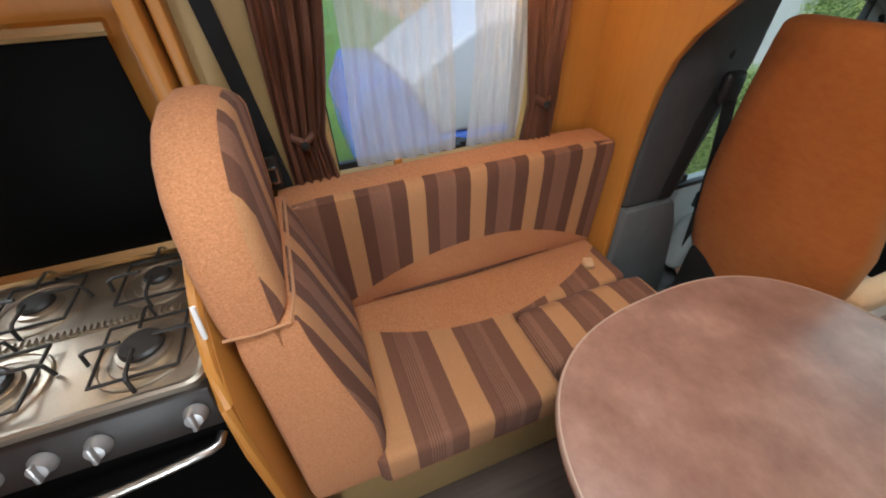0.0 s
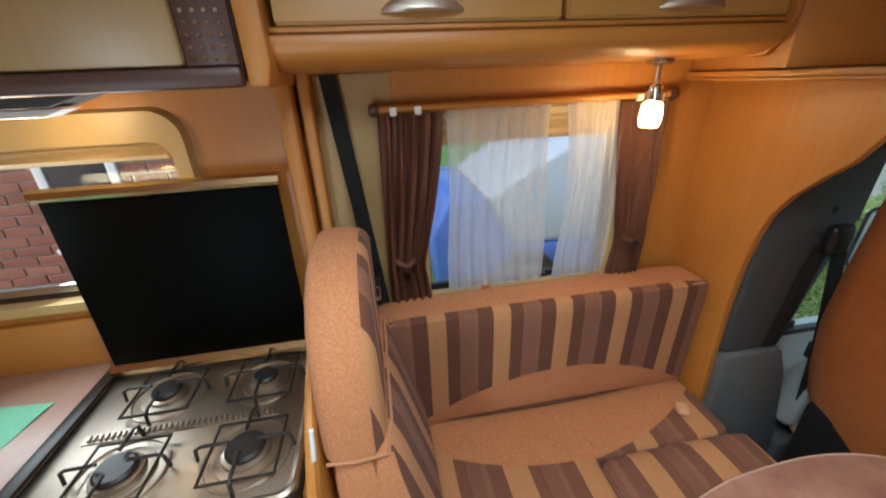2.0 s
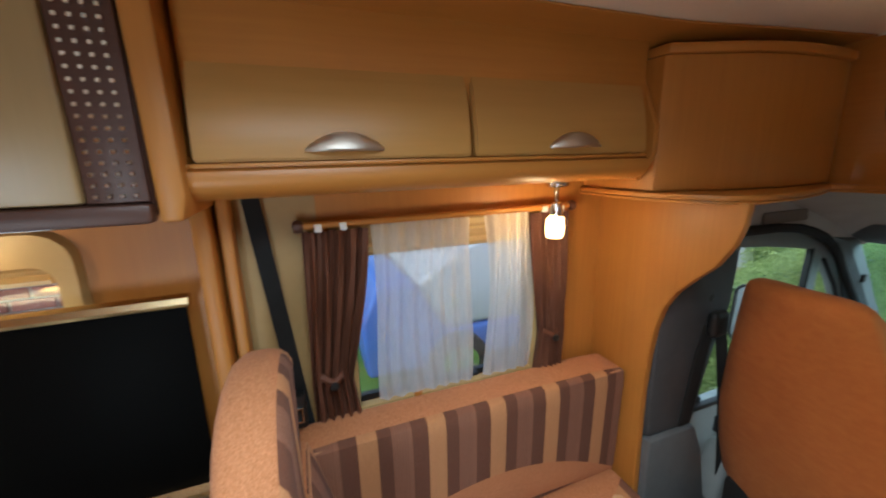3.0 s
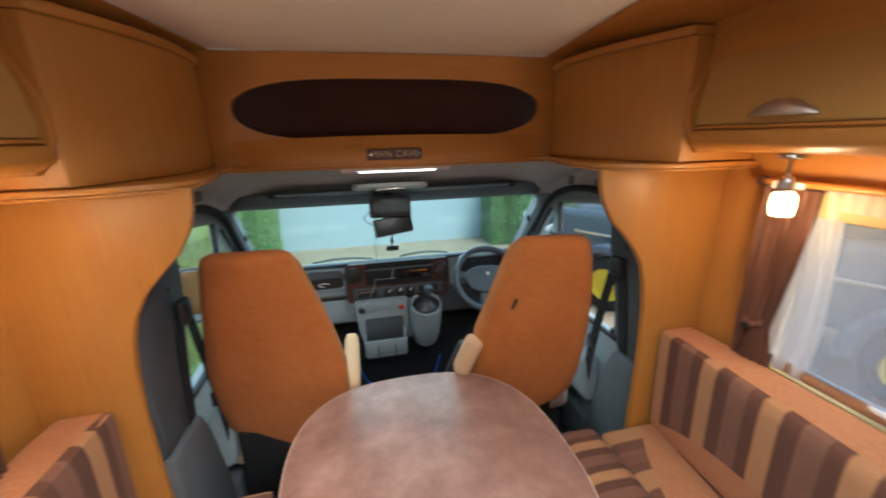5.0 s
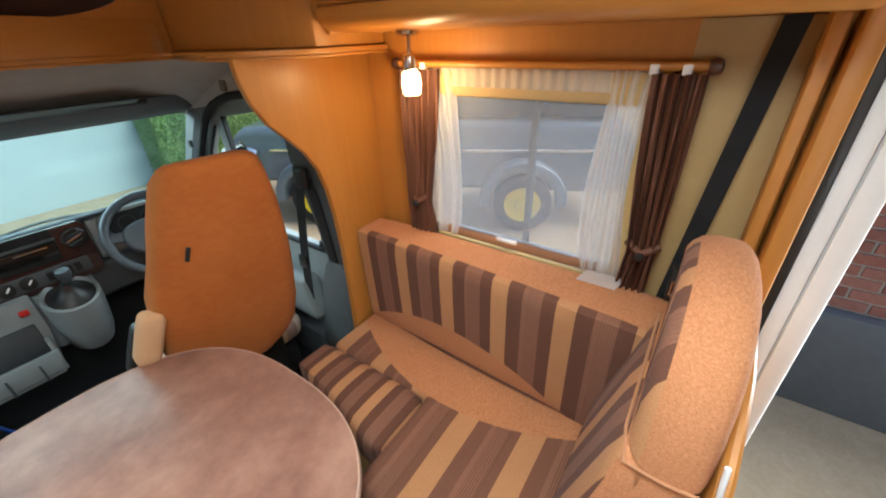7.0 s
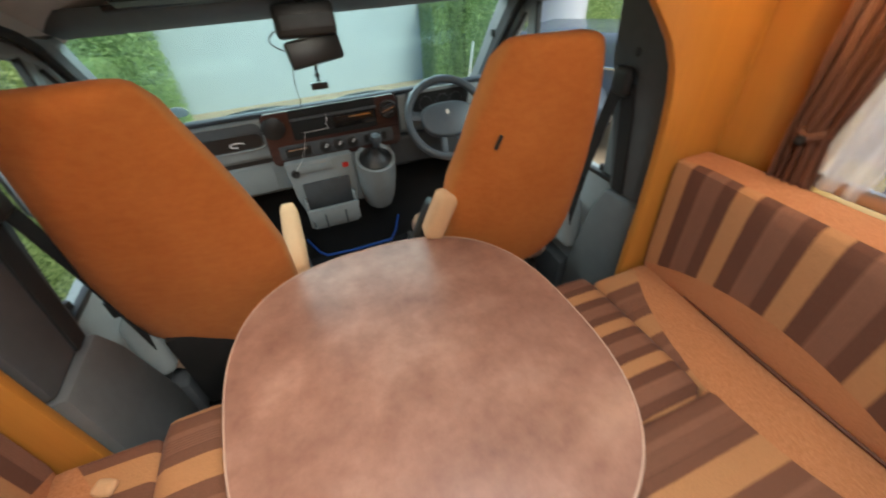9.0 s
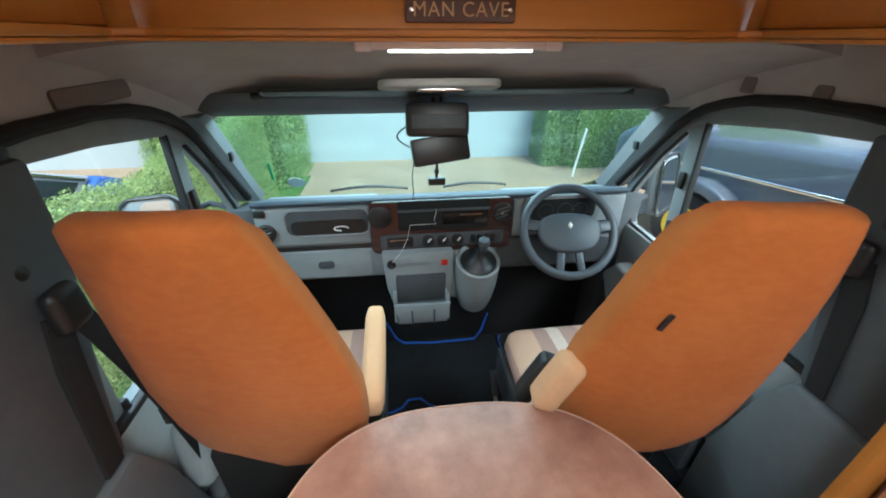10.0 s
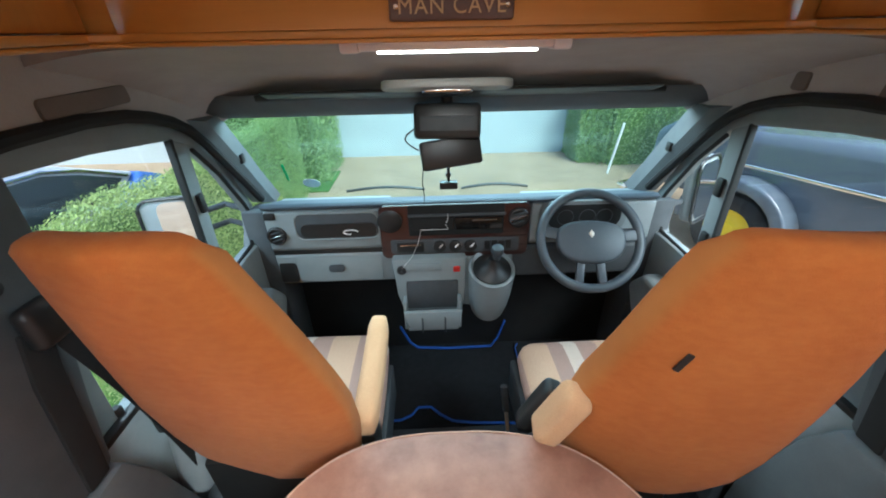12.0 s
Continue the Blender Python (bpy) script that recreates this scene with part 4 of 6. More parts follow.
# ---------- entrance door ----------
def entrance():
    t = thing("door_entrance", (1.04, -1.48, 0.0), "open white entrance doorway with grey seal and aluminium sill", "door", "", "structure")
    f = join(box(0.985, 1.075, -1.18, -1.137, 0.0, 1.70, 0.012), box(0.985, 1.075, -1.80, -1.75, 0.0, 1.70, 0.012), box(0.985, 1.075, -1.80, -1.137, 1.672, 1.715, 0.012))
    part("frame", f, WHITE, t, "white door frame")
    part("seal", join(box(0.974, 0.99, -1.143, -1.125, 0.0, 1.70, 0.003)), BLACK, t, "black door seal")
    part("jamb_trim", join(box(0.99, 1.08, -1.227, -1.182, 0.0, 1.66, 0.01)), WHITE, t, "pale painted jamb")
    part("sill", join(box(0.96, 1.09, -1.75, -1.18, -0.03, 0.006, 0.006)), ALUMINIUM, t, "aluminium sill")
    d = thing("door_leaf", (1.09, -1.20, 0.0), "white entrance door leaf swung open outside with a window", "door")
    part("lower_panel", box(1.085, 1.66, -1.245, -1.205, 0.0, 0.78, 0.012), WHITE, d)
    part("upper_frame", join(box(1.085, 1.17, -1.245, -1.205, 0.782, 1.66, 0.01), box(1.575, 1.66, -1.245, -1.205, 0.782, 1.66, 0.01), box(1.172, 1.573, -1.245, -1.205, 1.58, 1.66, 0.01), box(1.172, 1.573, -1.245, -1.205, 0.782, 0.85, 0.01)), WHITE, d)
    p = part("pane", box(1.165, 1.58, -1.229, -1.223, 0.84, 1.59), PANE, d)
    p.visible_shadow = False
    part("catch", moved(box(-0.05, 0.05, -0.012, 0.012, -0.012, 0.012, 0.006), pose(1.30, -1.262, 0.80)), WHITE, d, "white plastic catch")


entrance()


# ---------- over-cab shelf ----------
def overcab():
    # corner cupboards: a rounded door between locker and fascia
    for s in (-1, 1):
        t = thing("corner_cupboard", (s * 0.8, 0.3, 1.59), "rounded pear-wood corner cupboard above the cab", "cupboard", "corner cupboards")
        def arc(grow):
            out = []
            for k in range(15):
                u = k / 14
                a = radians(178 * u)
                out.append((0.752 - 0.085 * u - grow - 0.055 * math.sin(a), -0.02 + 0.605 * u))
            return out
        base = arc(0.0)
        part("door", prism(base + [(1.016, 0.58), (1.016, -0.02)], "z", 1.592, 1.925, 0.004), WOOD, t, "", s)
        part("top_moulding", prism(arc(0.012) + [(1.016, 0.59), (1.016, -0.02)], "z", 1.926, 1.95, 0.005), WOOD_Y, t, "", s)
    left = [(-0.76, -0.035), (-0.70, -0.02), (-0.60, 0.03), (-0.56, 0.10), (-0.565, 0.25), (-0.60, 0.42), (-0.64, 0.545), (-0.60, 0.57), (-0.45, 0.562), (-0.2, 0.548), (0, 0.545)]
    right = [(-x, y) for x, y in left[-2::-1]]
    pts = [(-1.016, -0.035)] + left + right + [(1.016, -0.035), (1.016, 0.66), (-1.016, 0.66)]
    sh = thing("overcab_shelf", (0, 0.5, 1.572), "pear-wood shelf edge running round above the cab", "shelf")
    part("board", prism(pts, "z", 1.576, 1.590, 0.003), WOOD_X, sh)
    part("edge_lip", prism(pts, "z", 1.568, 1.5755, 0.003), WOOD_X, sh, "rounded lower lip of the shelf")
    # fascia with an oval pocket
    fascia = thing("overcab_fascia", (0, 0.6, 1.59), "pear-wood fascia above the cab with a long oval recess", "fascia")
    hole = []
    for k in range(48):
        a = math.tau * k / 48
        ca, sa = math.cos(a), math.sin(a)
        hole.append((0.01 + 0.592 * math.copysign(abs(ca) ** 0.55, ca), 1.785 + (0.110 if sa > 0 else 0.112) * math.copysign(abs(sa) ** 0.9, sa)))
    bm = bmesh.new()
    outer = []
    for x, z in hole:
        dx, dz = x - 0.01, z - 1.785
        k = min(0.78 / max(abs(dx), 1e-6), (0.195) / max(abs(dz), 1e-6))
        outer.append((0.01 + dx * k, 1.785 + dz * k))
    n = len(hole)
    ho = [bm.verts.new((x, 0.595, z)) for x, z in hole]
    hb = [bm.verts.new((x, 0.612, z)) for x, z in hole]
    oo = [bm.verts.new((x, 0.595, z)) for x, z in outer]
    for i in range(n):
        j = (i + 1) % n
        bm.faces.new((ho[i], ho[j], oo[j], oo[i]))
        bm.faces.new((ho[i], hb[i], hb[j], ho[j]))
    part("panel", bm, WOOD_X, fascia)
    part("recess", prism([(0.612, 1.655), (0.70, 1.655), (0.70, 1.92), (0.612, 1.92), (0.612, 1.91), (0.69, 1.91), (0.69, 1.665), (0.612, 1.665)], "x", -0.63, 0.65), POCKET, fascia, "dark red-brown lined recess")
    # bowed lower lip
    def lip(u, v):
        x = -0.62 + 1.26 * u
        q = math.sin(math.pi * u) ** 0.5
        z = 1.59 + 0.10 * v - 0.02 * (1 - q) * v
        return (x, 0.596 - 0.055 * q * math.cos(v * 1.5) - 0.002, z)
    part("lower_lip", sheet(lip, 40, 8), WOOD_X, fascia)
    structure("fascia_backing", join(box(-1.016, 1.016, 0.715, 0.73, 1.56, 2.03)), DARKTRIM, "dark backing above the cab", "wall")

    g = thing("name_plate", (0.0, 0.53, 1.60), "small dark wooden plate with carved pale letters", "sign")
    part("plate", moved(box(-0.105, 0.105, -0.006, 0.006, -0.021, 0.021, 0.005), pose(-0.015, 0.530, 1.620, -4, 0, 0)), DARKTRIM, g)
    cu = bpy.data.curves.new("lettering", "FONT")
    cu.body, cu.size, cu.extrude, cu.align_x, cu.align_y, cu.space_character = "MAN CAVE", 0.034, 0.001, "CENTER", "CENTER", 1.1
    tmp = new("lettering_tmp", cu)
    me = bpy.data.meshes.new_from_object(tmp)
    bpy.data.objects.remove(tmp)
    bm = bmesh.new()
    bm.from_mesh(me)
    moved(bm, pose(-0.015, 0.5225, 1.620, 86, 0, 0))
    part("lettering", bm, material("pale_carved_wood", (0.42, 0.27, 0.13), 0.6)[0], g, "pale carved capital letters")
    for x in (-0.108, 0.078):
        part("screw", lathe([(0, 0), (0.005, 0.0), (0.004, 0.003), (0, 0.004)], pose(x, 0.523, 1.620, 90, 0, 0), 10), CHROME, g)


overcab()

# ---------- cab ----------
CX = 0.05


def cab_shell():
    structure("cab_floor", box(CX - 0.95, CX + 0.95, 0.152, 1.75, -0.05, -0.002), CARPET, "black carpeted cab floor", "floor")
    def head(u, v):
        x = CX + 0.98 * (2 * u - 1)
        y = 0.60 + 0.66 * v
        z = 1.566 - 0.085 * v - 0.10 * v * v
        e = max(0.0, (abs(x - CX) - 0.62) / 0.36)
        return (x, y, z - 0.16 * e ** 2 * (0.35 + 0.65 * v))
    structure("headliner", sheet(head, 40, 16, -0.03), HEADLINER, "taupe felt cab headliner", "ceiling")
    # header beam over the windscreen
    beam = prism([(1.10, 1.415), (1.24, 1.37), (1.27, 1.325), (1.25, 1.316), (1.16, 1.352)], "x", CX - 0.885, CX + 0.885, 0.008)
    structure("windscreen_header", beam, PILLAR, "grey plastic windscreen header trim", "trim")
    structure("header_rod", tube([(CX - 0.66, 1.09, 1.405), (CX - 0.3, 1.085, 1.415), (CX + 0.3, 1.085, 1.415), (CX + 0.66, 1.09, 1.405)], 0.012, 8), BLACK, "black rod under the header", "trim")
    # The gap's shade is drawn as a solid black strip.
    structure("visor_gap_shade", prism([(1.02, 1.432), (1.10, 1.402), (1.105, 1.394), (1.02, 1.424)], "x", CX - 0.62, CX + 0.62, 0.003), BLACK, "black strip standing for the shaded gap above the sun visors", "trim")
    for s in (-1, 1):
        xs = lambda k: CX + s * k
        # A-pillar
        outer = [(0.875, 1.02, 1.36), (0.873, 1.09, 1.29), (0.870, 1.18, 1.185), (0.868, 1.27, 1.075), (0.866, 1.38, 0.93)]
        inner = [(0.868, 1.235, 1.335), (0.868, 1.285, 1.27), (0.868, 1.37, 1.165), (0.866, 1.46, 1.04), (0.862, 1.58, 0.89)]
        rows = []
        for (ax, ay, az), (bx, by, bz) in zip(outer, inner):
            rows.append([(xs(ax), ay, az), (xs((ax + bx) / 2 - 0.022), (ay + by) / 2 - 0.02, (az + bz) / 2 - 0.012), (xs(bx), by, bz),
                         (xs(bx + 0.05), by + 0.03, bz + 0.01), (xs(ax + 0.05), ay + 0.01, az)])
        structure("a_pillar", loft(rows), PILLAR, "grey plastic windscreen pillar trim", "pillar")
        structure("pillar_handle_cap", box(xs(0.838), xs(0.852), 1.255, 1.285, 1.145, 1.18, 0.004), BLACK, "black cap on the windscreen pillar", "trim")
        # B-pillar trim with a dark belt slot
        upper = [(0.087, 0.78), (0.295, 0.78), (0.332, 0.95), (0.372, 1.10), (0.41, 1.20), (0.42, 1.40), (0.087, 1.40)]
        structure("b_pillar", prism(upper, "x", xs(0.82), xs(0.97), 0.016), GREYDARK, "dark grey pillar trim behind the cab door", "pillar")
        lower = [(0.087, 0.0), (0.43, 0.0), (0.42, 0.36), (0.35, 0.66), (0.298, 0.776), (0.087, 0.776)]
        structure("b_pillar_lower", prism(lower, "x", xs(0.805), xs(0.97), 0.018), PILLAR, "grey lower pillar trim behind the cab door", "pillar")
        slot = [(0.222, 0.79), (0.272, 0.79), (0.315, 1.05), (0.332, 1.125), (0.285, 1.15), (0.258, 1.05)]
        structure("belt_slot", prism(slot, "x", xs(0.812), xs(0.826), 0.003), RUBBER, "black seat-belt slot in the pillar", "trim")
        structure("coat_hook", join(box(xs(0.845), xs(0.872), 0.35, 0.385, 1.405, 1.455, 0.006), box(xs(0.825), xs(0.85), 0.37, 0.40, 1.40, 1.42, 0.005)), BLACK, "small black hook above the cab door", "hook")
        structure("pillar_button", lathe([(0, -0.012), (0.018, -0.010), (0.020, 0.0), (0, 0.006)], pose(xs(0.822), 0.305, 1.235, 0, -90 * s, 0), 14), BLACK, "round black belt adjuster button", "trim")
    # windscreen
    t = thing("windscreen", (CX, 1.5, 0.9), "wide raked windscreen with black border", "window", "", "structure")
    g = loft([[(CX - 0.90, 1.26, 1.325), (CX + 0.90, 1.26, 1.325), (CX + 0.90, 1.264, 1.329), (CX - 0.90, 1.264, 1.329)],
              [(CX - 0.90, 1.72, 0.79), (CX + 0.90, 1.72, 0.79), (CX + 0.90, 1.724, 0.794), (CX - 0.90, 1.724, 0.794)]])
    p = part("pane", g, SCREEN, t)
    p.visible_shadow = False
    part("tax_disc", moved(lathe([(0, 0), (0.042, 0.0), (0.042, 0.001), (0, 0.001)], Matrix.Identity(4), 24), pose(-0.655, 1.60, 0.935, -49, 0, 0)), WHITE, t, "round white sticker")
    for xa, xb in ((-0.52, -0.10), (0.10, 0.46)):
        rows = [(xa + (xb - xa) * k / 8, 1.735 - 0.01 * math.sin(math.pi * k / 8), 0.835 + 0.022 * math.sin(math.pi * k / 8)) for k in range(9)]
        part("wiper", tube(rows, 0.008, 6), BLACK, t, "black wiper blade")
    part("green_strip", moved(box(-0.006, 0.006, -0.07, 0.07, 0, 0.003, 0.001, 1), pose(-0.745, 1.53, 1.015, -49, 0, 12)), GREENP, t, "green strip by the pillar")


cab_shell()


def cab_door(s):
    xs = lambda k: CX + s * k
    t = thing("door_cab", (xs(0.9), 0.8, 0.0), "grey plastic-lined cab door with a window and quarter light", "door", "cab doors", "structure")
    a, c = xs(0.865), xs(0.925)
    part("panel", prism([(0.22, 0.02), (1.40, 0.02), (1.42, 0.62), (1.28, 0.80), (1.10, 0.80), (0.22, 0.775)], "x", a, c, 0.012), GREY, t, "grey moulded door panel")
    part("door_bin", prism([(0.45, 0.12), (1.2, 0.12), (1.2, 0.34), (0.45, 0.30)], "x", xs(0.80), xs(0.87), 0.015), GREYDARK, t)
    fa, fc = xs(0.885), xs(0.925)
    part("rear_frame", prism([(0.30, 0.76), (0.40, 0.76), (0.425, 1.20), (0.435, 1.375), (0.40, 1.41), (0.30, 1.41)], "x", fa, fc, 0.006), GREYMID, t)
    top = [(0.42, 1.37), (0.67, 1.352), (0.96, 1.312), (1.037, 1.278), (1.153, 1.149), (1.262, 0.98), (1.285, 0.93), (1.262, 0.85), (1.225, 0.80), (1.235, 0.775),
           (1.31, 0.80), (1.325, 0.95), (1.20, 1.165), (1.075, 1.31), (0.98, 1.365), (0.87, 1.395), (0.65, 1.425), (0.42, 1.425)]
    part("window_frame", prism(top, "x", fa, fc, 0.005), GREYMID, t)
    part("quarter_seal", tube([(fa, y, z) for y, z in ((1.04, 1.262), (1.15, 1.14), (1.26, 0.972), (1.28, 0.93), (1.258, 0.855), (1.222, 0.805), (1.01, 0.795))], 0.008, 6), RUBBER, t, "black quarter-light seal")
    part("pillar_bar", prism([(0.938, 0.78), (1.005, 0.78), (1.032, 1.285), (0.962, 1.315)], "x", xs(0.888), xs(0.912), 0.005), GREYMID, t, "grey upright before the quarter light")
    part("glass_channel", prism([(0.925, 0.78), (0.938, 0.78), (0.962, 1.315), (0.949, 1.318)], "x", xs(0.882), xs(0.905), 0.003), RUBBER, t, "black glass run channel")
    arch = [(0.40, 1.425), (0.48, 1.430), (0.65, 1.428), (0.78, 1.415), (0.87, 1.394), (0.95, 1.366), (1.015, 1.33), (1.08, 1.273), (1.15, 1.196), (1.25, 1.085), (1.36, 0.958)]
    part("door_seal", tube([(xs(0.858), y, z) for y, z in arch], 0.017, 8), RUBBER, t, "black rubber door seal")
    part("lock_button", lathe([(0, 0), (0.012, 0.0), (0.012, 0.02), (0.008, 0.026), (0, 0.026)], pose(xs(0.89), 0.41, 0.785), 12), BLACK, t, "black door lock button")
    part("waist_seal", box(a - s * 0.004, a + s * 0.02, 0.27, 0.99, 0.772, 0.79, 0.004), BLACK, t)
    g = part("pane", box(xs(0.905), xs(0.909), 0.40, 0.95, 0.76, 1.37), PANE, t)
    g.visible_shadow = False
    g = part("quarter_pane", prism([(1.0, 0.79), (1.23, 0.79), (1.29, 0.93), (1.16, 1.15), (1.04, 1.28), (1.01, 1.29)], "x", xs(0.905), xs(0.909)), PANE, t)
    g.visible_shadow = False
    structure("cab_side_lining", prism([(0.087, 1.402), (0.40, 1.428), (0.65, 1.43), (0.87, 1.398), (1.0, 1.345), (1.06, 1.30), (1.25, 1.335), (1.25, 1.6), (0.087, 1.62)], "x", xs(0.87), xs(0.96)), HEADLINER, "taupe felt lining above the cab door", "wall panel")
    for z in (0.90, 1.10):
        part("hinge_clip", box(xs(0.872), xs(0.887), 0.972 - (1.1 - z) * 0.06, 1.000 - (1.1 - z) * 0.06, z - 0.035, z + 0.03, 0.004), BLACK, t, "black quarter-light clip")
    part("armrest", prism([(0.40, 0.42), (1.12, 0.44), (1.20, 0.56), (1.10, 0.67), (0.45, 0.64)], "x", xs(0.775), xs(0.87), 0.03, 4), GREY, t)
    sw = part("switch_panel", moved(prism(rounded(0.075, 0.17, 0.034), "z", 0, 0.012, 0.003), pose(xs(0.775), 0.97, 0.60, 0, -90 * s, 0) @ pose(0, 0, 0, 0, 0, 90)), KNOBGREY, t, "silver-rimmed window switch panel")
    part("switch", moved(box(-0.022, 0.022, -0.06, 0.06, 0.0, 0.016, 0.004), pose(xs(0.775), 0.97, 0.60, 0, -90 * s, 0) @ pose(0, 0, 0, 0, 0, 90)), BLACK, sw)
    part("inner_handle", moved(prism(rounded(0.07, 0.10, 0.034), "z", 0, 0.01, 0.003), pose(xs(0.775), 0.80, 0.575, 0, -90 * s, 0)), BLACK, t, "black inner handle")
    m = thing("door_mirror", (xs(1.15), 1.15, 0.85), "tall grey door mirror on two arms outside", "mirror", "door mirrors")
    hs = rounded(0.20, 0.30, 0.05)
    turn = pose(xs(1.14), 1.38, 0.93, 84, 0, 34) if s > 0 else pose(xs(1.17), 1.20, 0.875, 84, 0, 14)
    part("housing", moved(prism(hs, "z", -0.06, 0.0, 0.02), turn), GREY, m, "grey mirror housing")
    glass = [(x * 0.84, y * 0.86) for x, y in hs] if s > 0 else [(x * 0.62 + 0.028, y * 0.80 + 0.016) for x, y in hs]
    part("mirror_glass", moved(prism(glass, "z", 0.0, 0.004), turn), MIRROR, m, "mirror glass")
    part("rim", tube([turn @ Vector((x, y, 0.0)) for x, y in hs + hs[:1]], 0.007, 8), BLACK, m, "black rubber rim")
    for z in (0.88, 1.02) if s > 0 else (0.857, 0.937):
        part("arm", tube([(xs(1.10), 1.40 if s > 0 else 1.26, z), (xs(1.02), 1.36, z), (xs(0.93), 1.33, z - 0.01)], 0.013, 8), GREYDARK, m)


for s in (-1, 1):
    cab_door(s)


# height, centre and half width of the seat backs; lean and twist set them in depth
PASSENGER_BACK = ((0.50, -0.515, 0.13), (0.53, -0.515, 0.195), (0.59, -0.513, 0.236), (0.70, -0.511, 0.252), (0.86, -0.508, 0.250), (0.96, -0.508, 0.232), (1.06, -0.510, 0.211), (1.16, -0.513, 0.187), (1.25, -0.517, 0.163), (1.30, -0.518, 0.150), (1.33, -0.519, 0.136))
DRIVER_BACK = ((0.575, 0.452, 0.11), (0.60, 0.452, 0.165), (0.65, 0.452, 0.205), (0.74, 0.454, 0.222), (0.86, 0.460, 0.222), (0.95, 0.467, 0.216), (1.06, 0.484, 0.195), (1.16, 0.492, 0.176), (1.24, 0.497, 0.156), (1.285, 0.500, 0.142), (1.312, 0.501, 0.128))


def cab_seat(s, cx):
    t = thing("captain_chair", (cx, 0.6, 0.0), "swivel captain's seat with orange cloth back and pale striped cushion", "seat", "cab seats")
    rows = PASSENGER_BACK if s < 0 else DRIVER_BACK
    n = 40
    rings = []
    for k, (z, xc, half) in enumerate(rows):
        u = (z - rows[0][0]) / (rows[-1][0] - rows[0][0])
        rear = (0.405 - 0.185 * u) if s < 0 else (0.285 - 0.10 * u)
        twist = -0.10 if s < 0 else -0.20
        thick = 0.115 - 0.03 * u
        if k in (0, len(rows) - 1):
            thick *= 0.72
        ring = []
        for i in range(n):
            a = math.tau * i / n
            ca, sa = math.cos(a), math.sin(a)
            dx = half * math.copysign(abs(ca) ** 0.40, ca)
            dy = thick * 0.5 * (1 + math.copysign(abs(sa) ** 0.62, sa))
            # the back bows a little towards its middle
            dy += 0.018 * (dx / half) ** 2 - 0.006
            ring.append((xc + dx, rear + dy + twist * dx, z))
        rings.append(ring)
    for row, first in ((rows[0], True), (rows[-1], False)):
        ring = rings[0] if first else rings[-1]
        mx = sum(p[0] for p in ring) / n
        my = sum(p[1] for p in ring) / n
        sign = -1 if first else 1
        for k, dz in ((0.90, 0.010), (0.72, 0.018), (0.42, 0.022)):
            cap = [(mx + (px - mx) * (0.35 + 0.65 * k), my + (py - my) * k, pz + sign * dz) for px, py, pz in ring]
            if first:
                rings.insert(0, cap)
            else:
                rings.append(cap)
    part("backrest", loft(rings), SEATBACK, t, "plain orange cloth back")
    base = rows[0][1]
    part("back_frame", box(base - 0.19, base + 0.19, 0.40, 0.445, 0.22, 0.58, 0.012), BLACK, t, "black steel seat frame")
    x0, x1, y1 = (-0.785, -0.268, 1.015) if s < 0 else (0.268, 0.785, 0.93)
    mid = (x0 + x1) / 2
    part("cushion", puffy(x0, x1, 0.45, y1, 0.36, 0.487, 0.055, 0.014), striped_cloth_light(x0), t, "pale striped seat cushion")
    part("swivel_base", join(box(mid - 0.20, mid + 0.20, 0.45, 0.90, 0.20, 0.36, 0.02), box(mid - 0.17, mid + 0.17, 0.48, 0.86, 0.0, 0.20, 0.01)), BLACK, t, "black steel swivel pedestal")
    part("side_rail", box(mid - s * 0.268 - 0.012, mid - s * 0.268 + 0.012, 0.46, 0.93, 0.20, 0.37, 0.008), GREYDARK, t, "dark grey seat side rail")
    if s < 0:
        arm = puffy(-0.286, -0.222, 0.40, 0.80, 0.662, 0.735, 0.022, 0.003)
        for v in arm.verts:
            v.co.z += 0.02 * max(0.0, (v.co.y - 0.6) / 0.2)
        part("armrest", arm, PALESEAT, t, "pale apricot armrest")
        part("arm_bracket", box(-0.272, -0.232, 0.41, 0.50, 0.50, 0.668, 0.010), BLACK, t)
    else:
        m = pose(0.212, 0.315, 0.838, 0, 24, -8)
        part("armrest", moved(puffy(-0.032, 0.032, -0.028, 0.045, -0.085, 0.078, 0.018, 0.003), m), PALESEAT, t, "pale apricot armrest, folded up")
        part("arm_hinge", moved(puffy(-0.034, 0.012, 0.04, 0.095, -0.15, 0.015, 0.014, 0.002), m), BLACK, t, "black armrest hinge")
        part("tag", moved(box(-0.022, 0.022, -0.002, 0.002, -0.006, 0.006, 0.001, 1), pose(0.368, 0.236, 1.078, -6, -68, -12)), BLACK, t, "small black woven tag")


def striped_cloth_light(cx):
    m, nt, b = material("pale_striped_cloth", (0.6, 0.45, 0.33), 0.95)
    weave, slub, worn = fabric_base(nt)
    x, y, z = axes(nt)
    f = calc(nt, "FRACT", calc(nt, "DIVIDE", calc(nt, "SUBTRACT", x, cx - 3.0), 0.30))
    col = ramp(nt, f, [(0.0, (0.62, 0.41, 0.28)), (0.36, (0.42, 0.275, 0.225)), (0.56, (0.68, 0.56, 0.47)), (0.74, (0.44, 0.285, 0.23))], True)
    col = mixed(nt, 0.2, col, ramp(nt, weave, [(0.35, (0.2, 0.2, 0.2)), (0.65, (0.9, 0.9, 0.9))]), "OVERLAY")
    nt.links.new(col, b.inputs["Base Color"])
    bump(nt, b, weave, 0.4, 0.0012)
    return m


cab_seat(-1, -0.52)
cab_seat(1, 0.50)


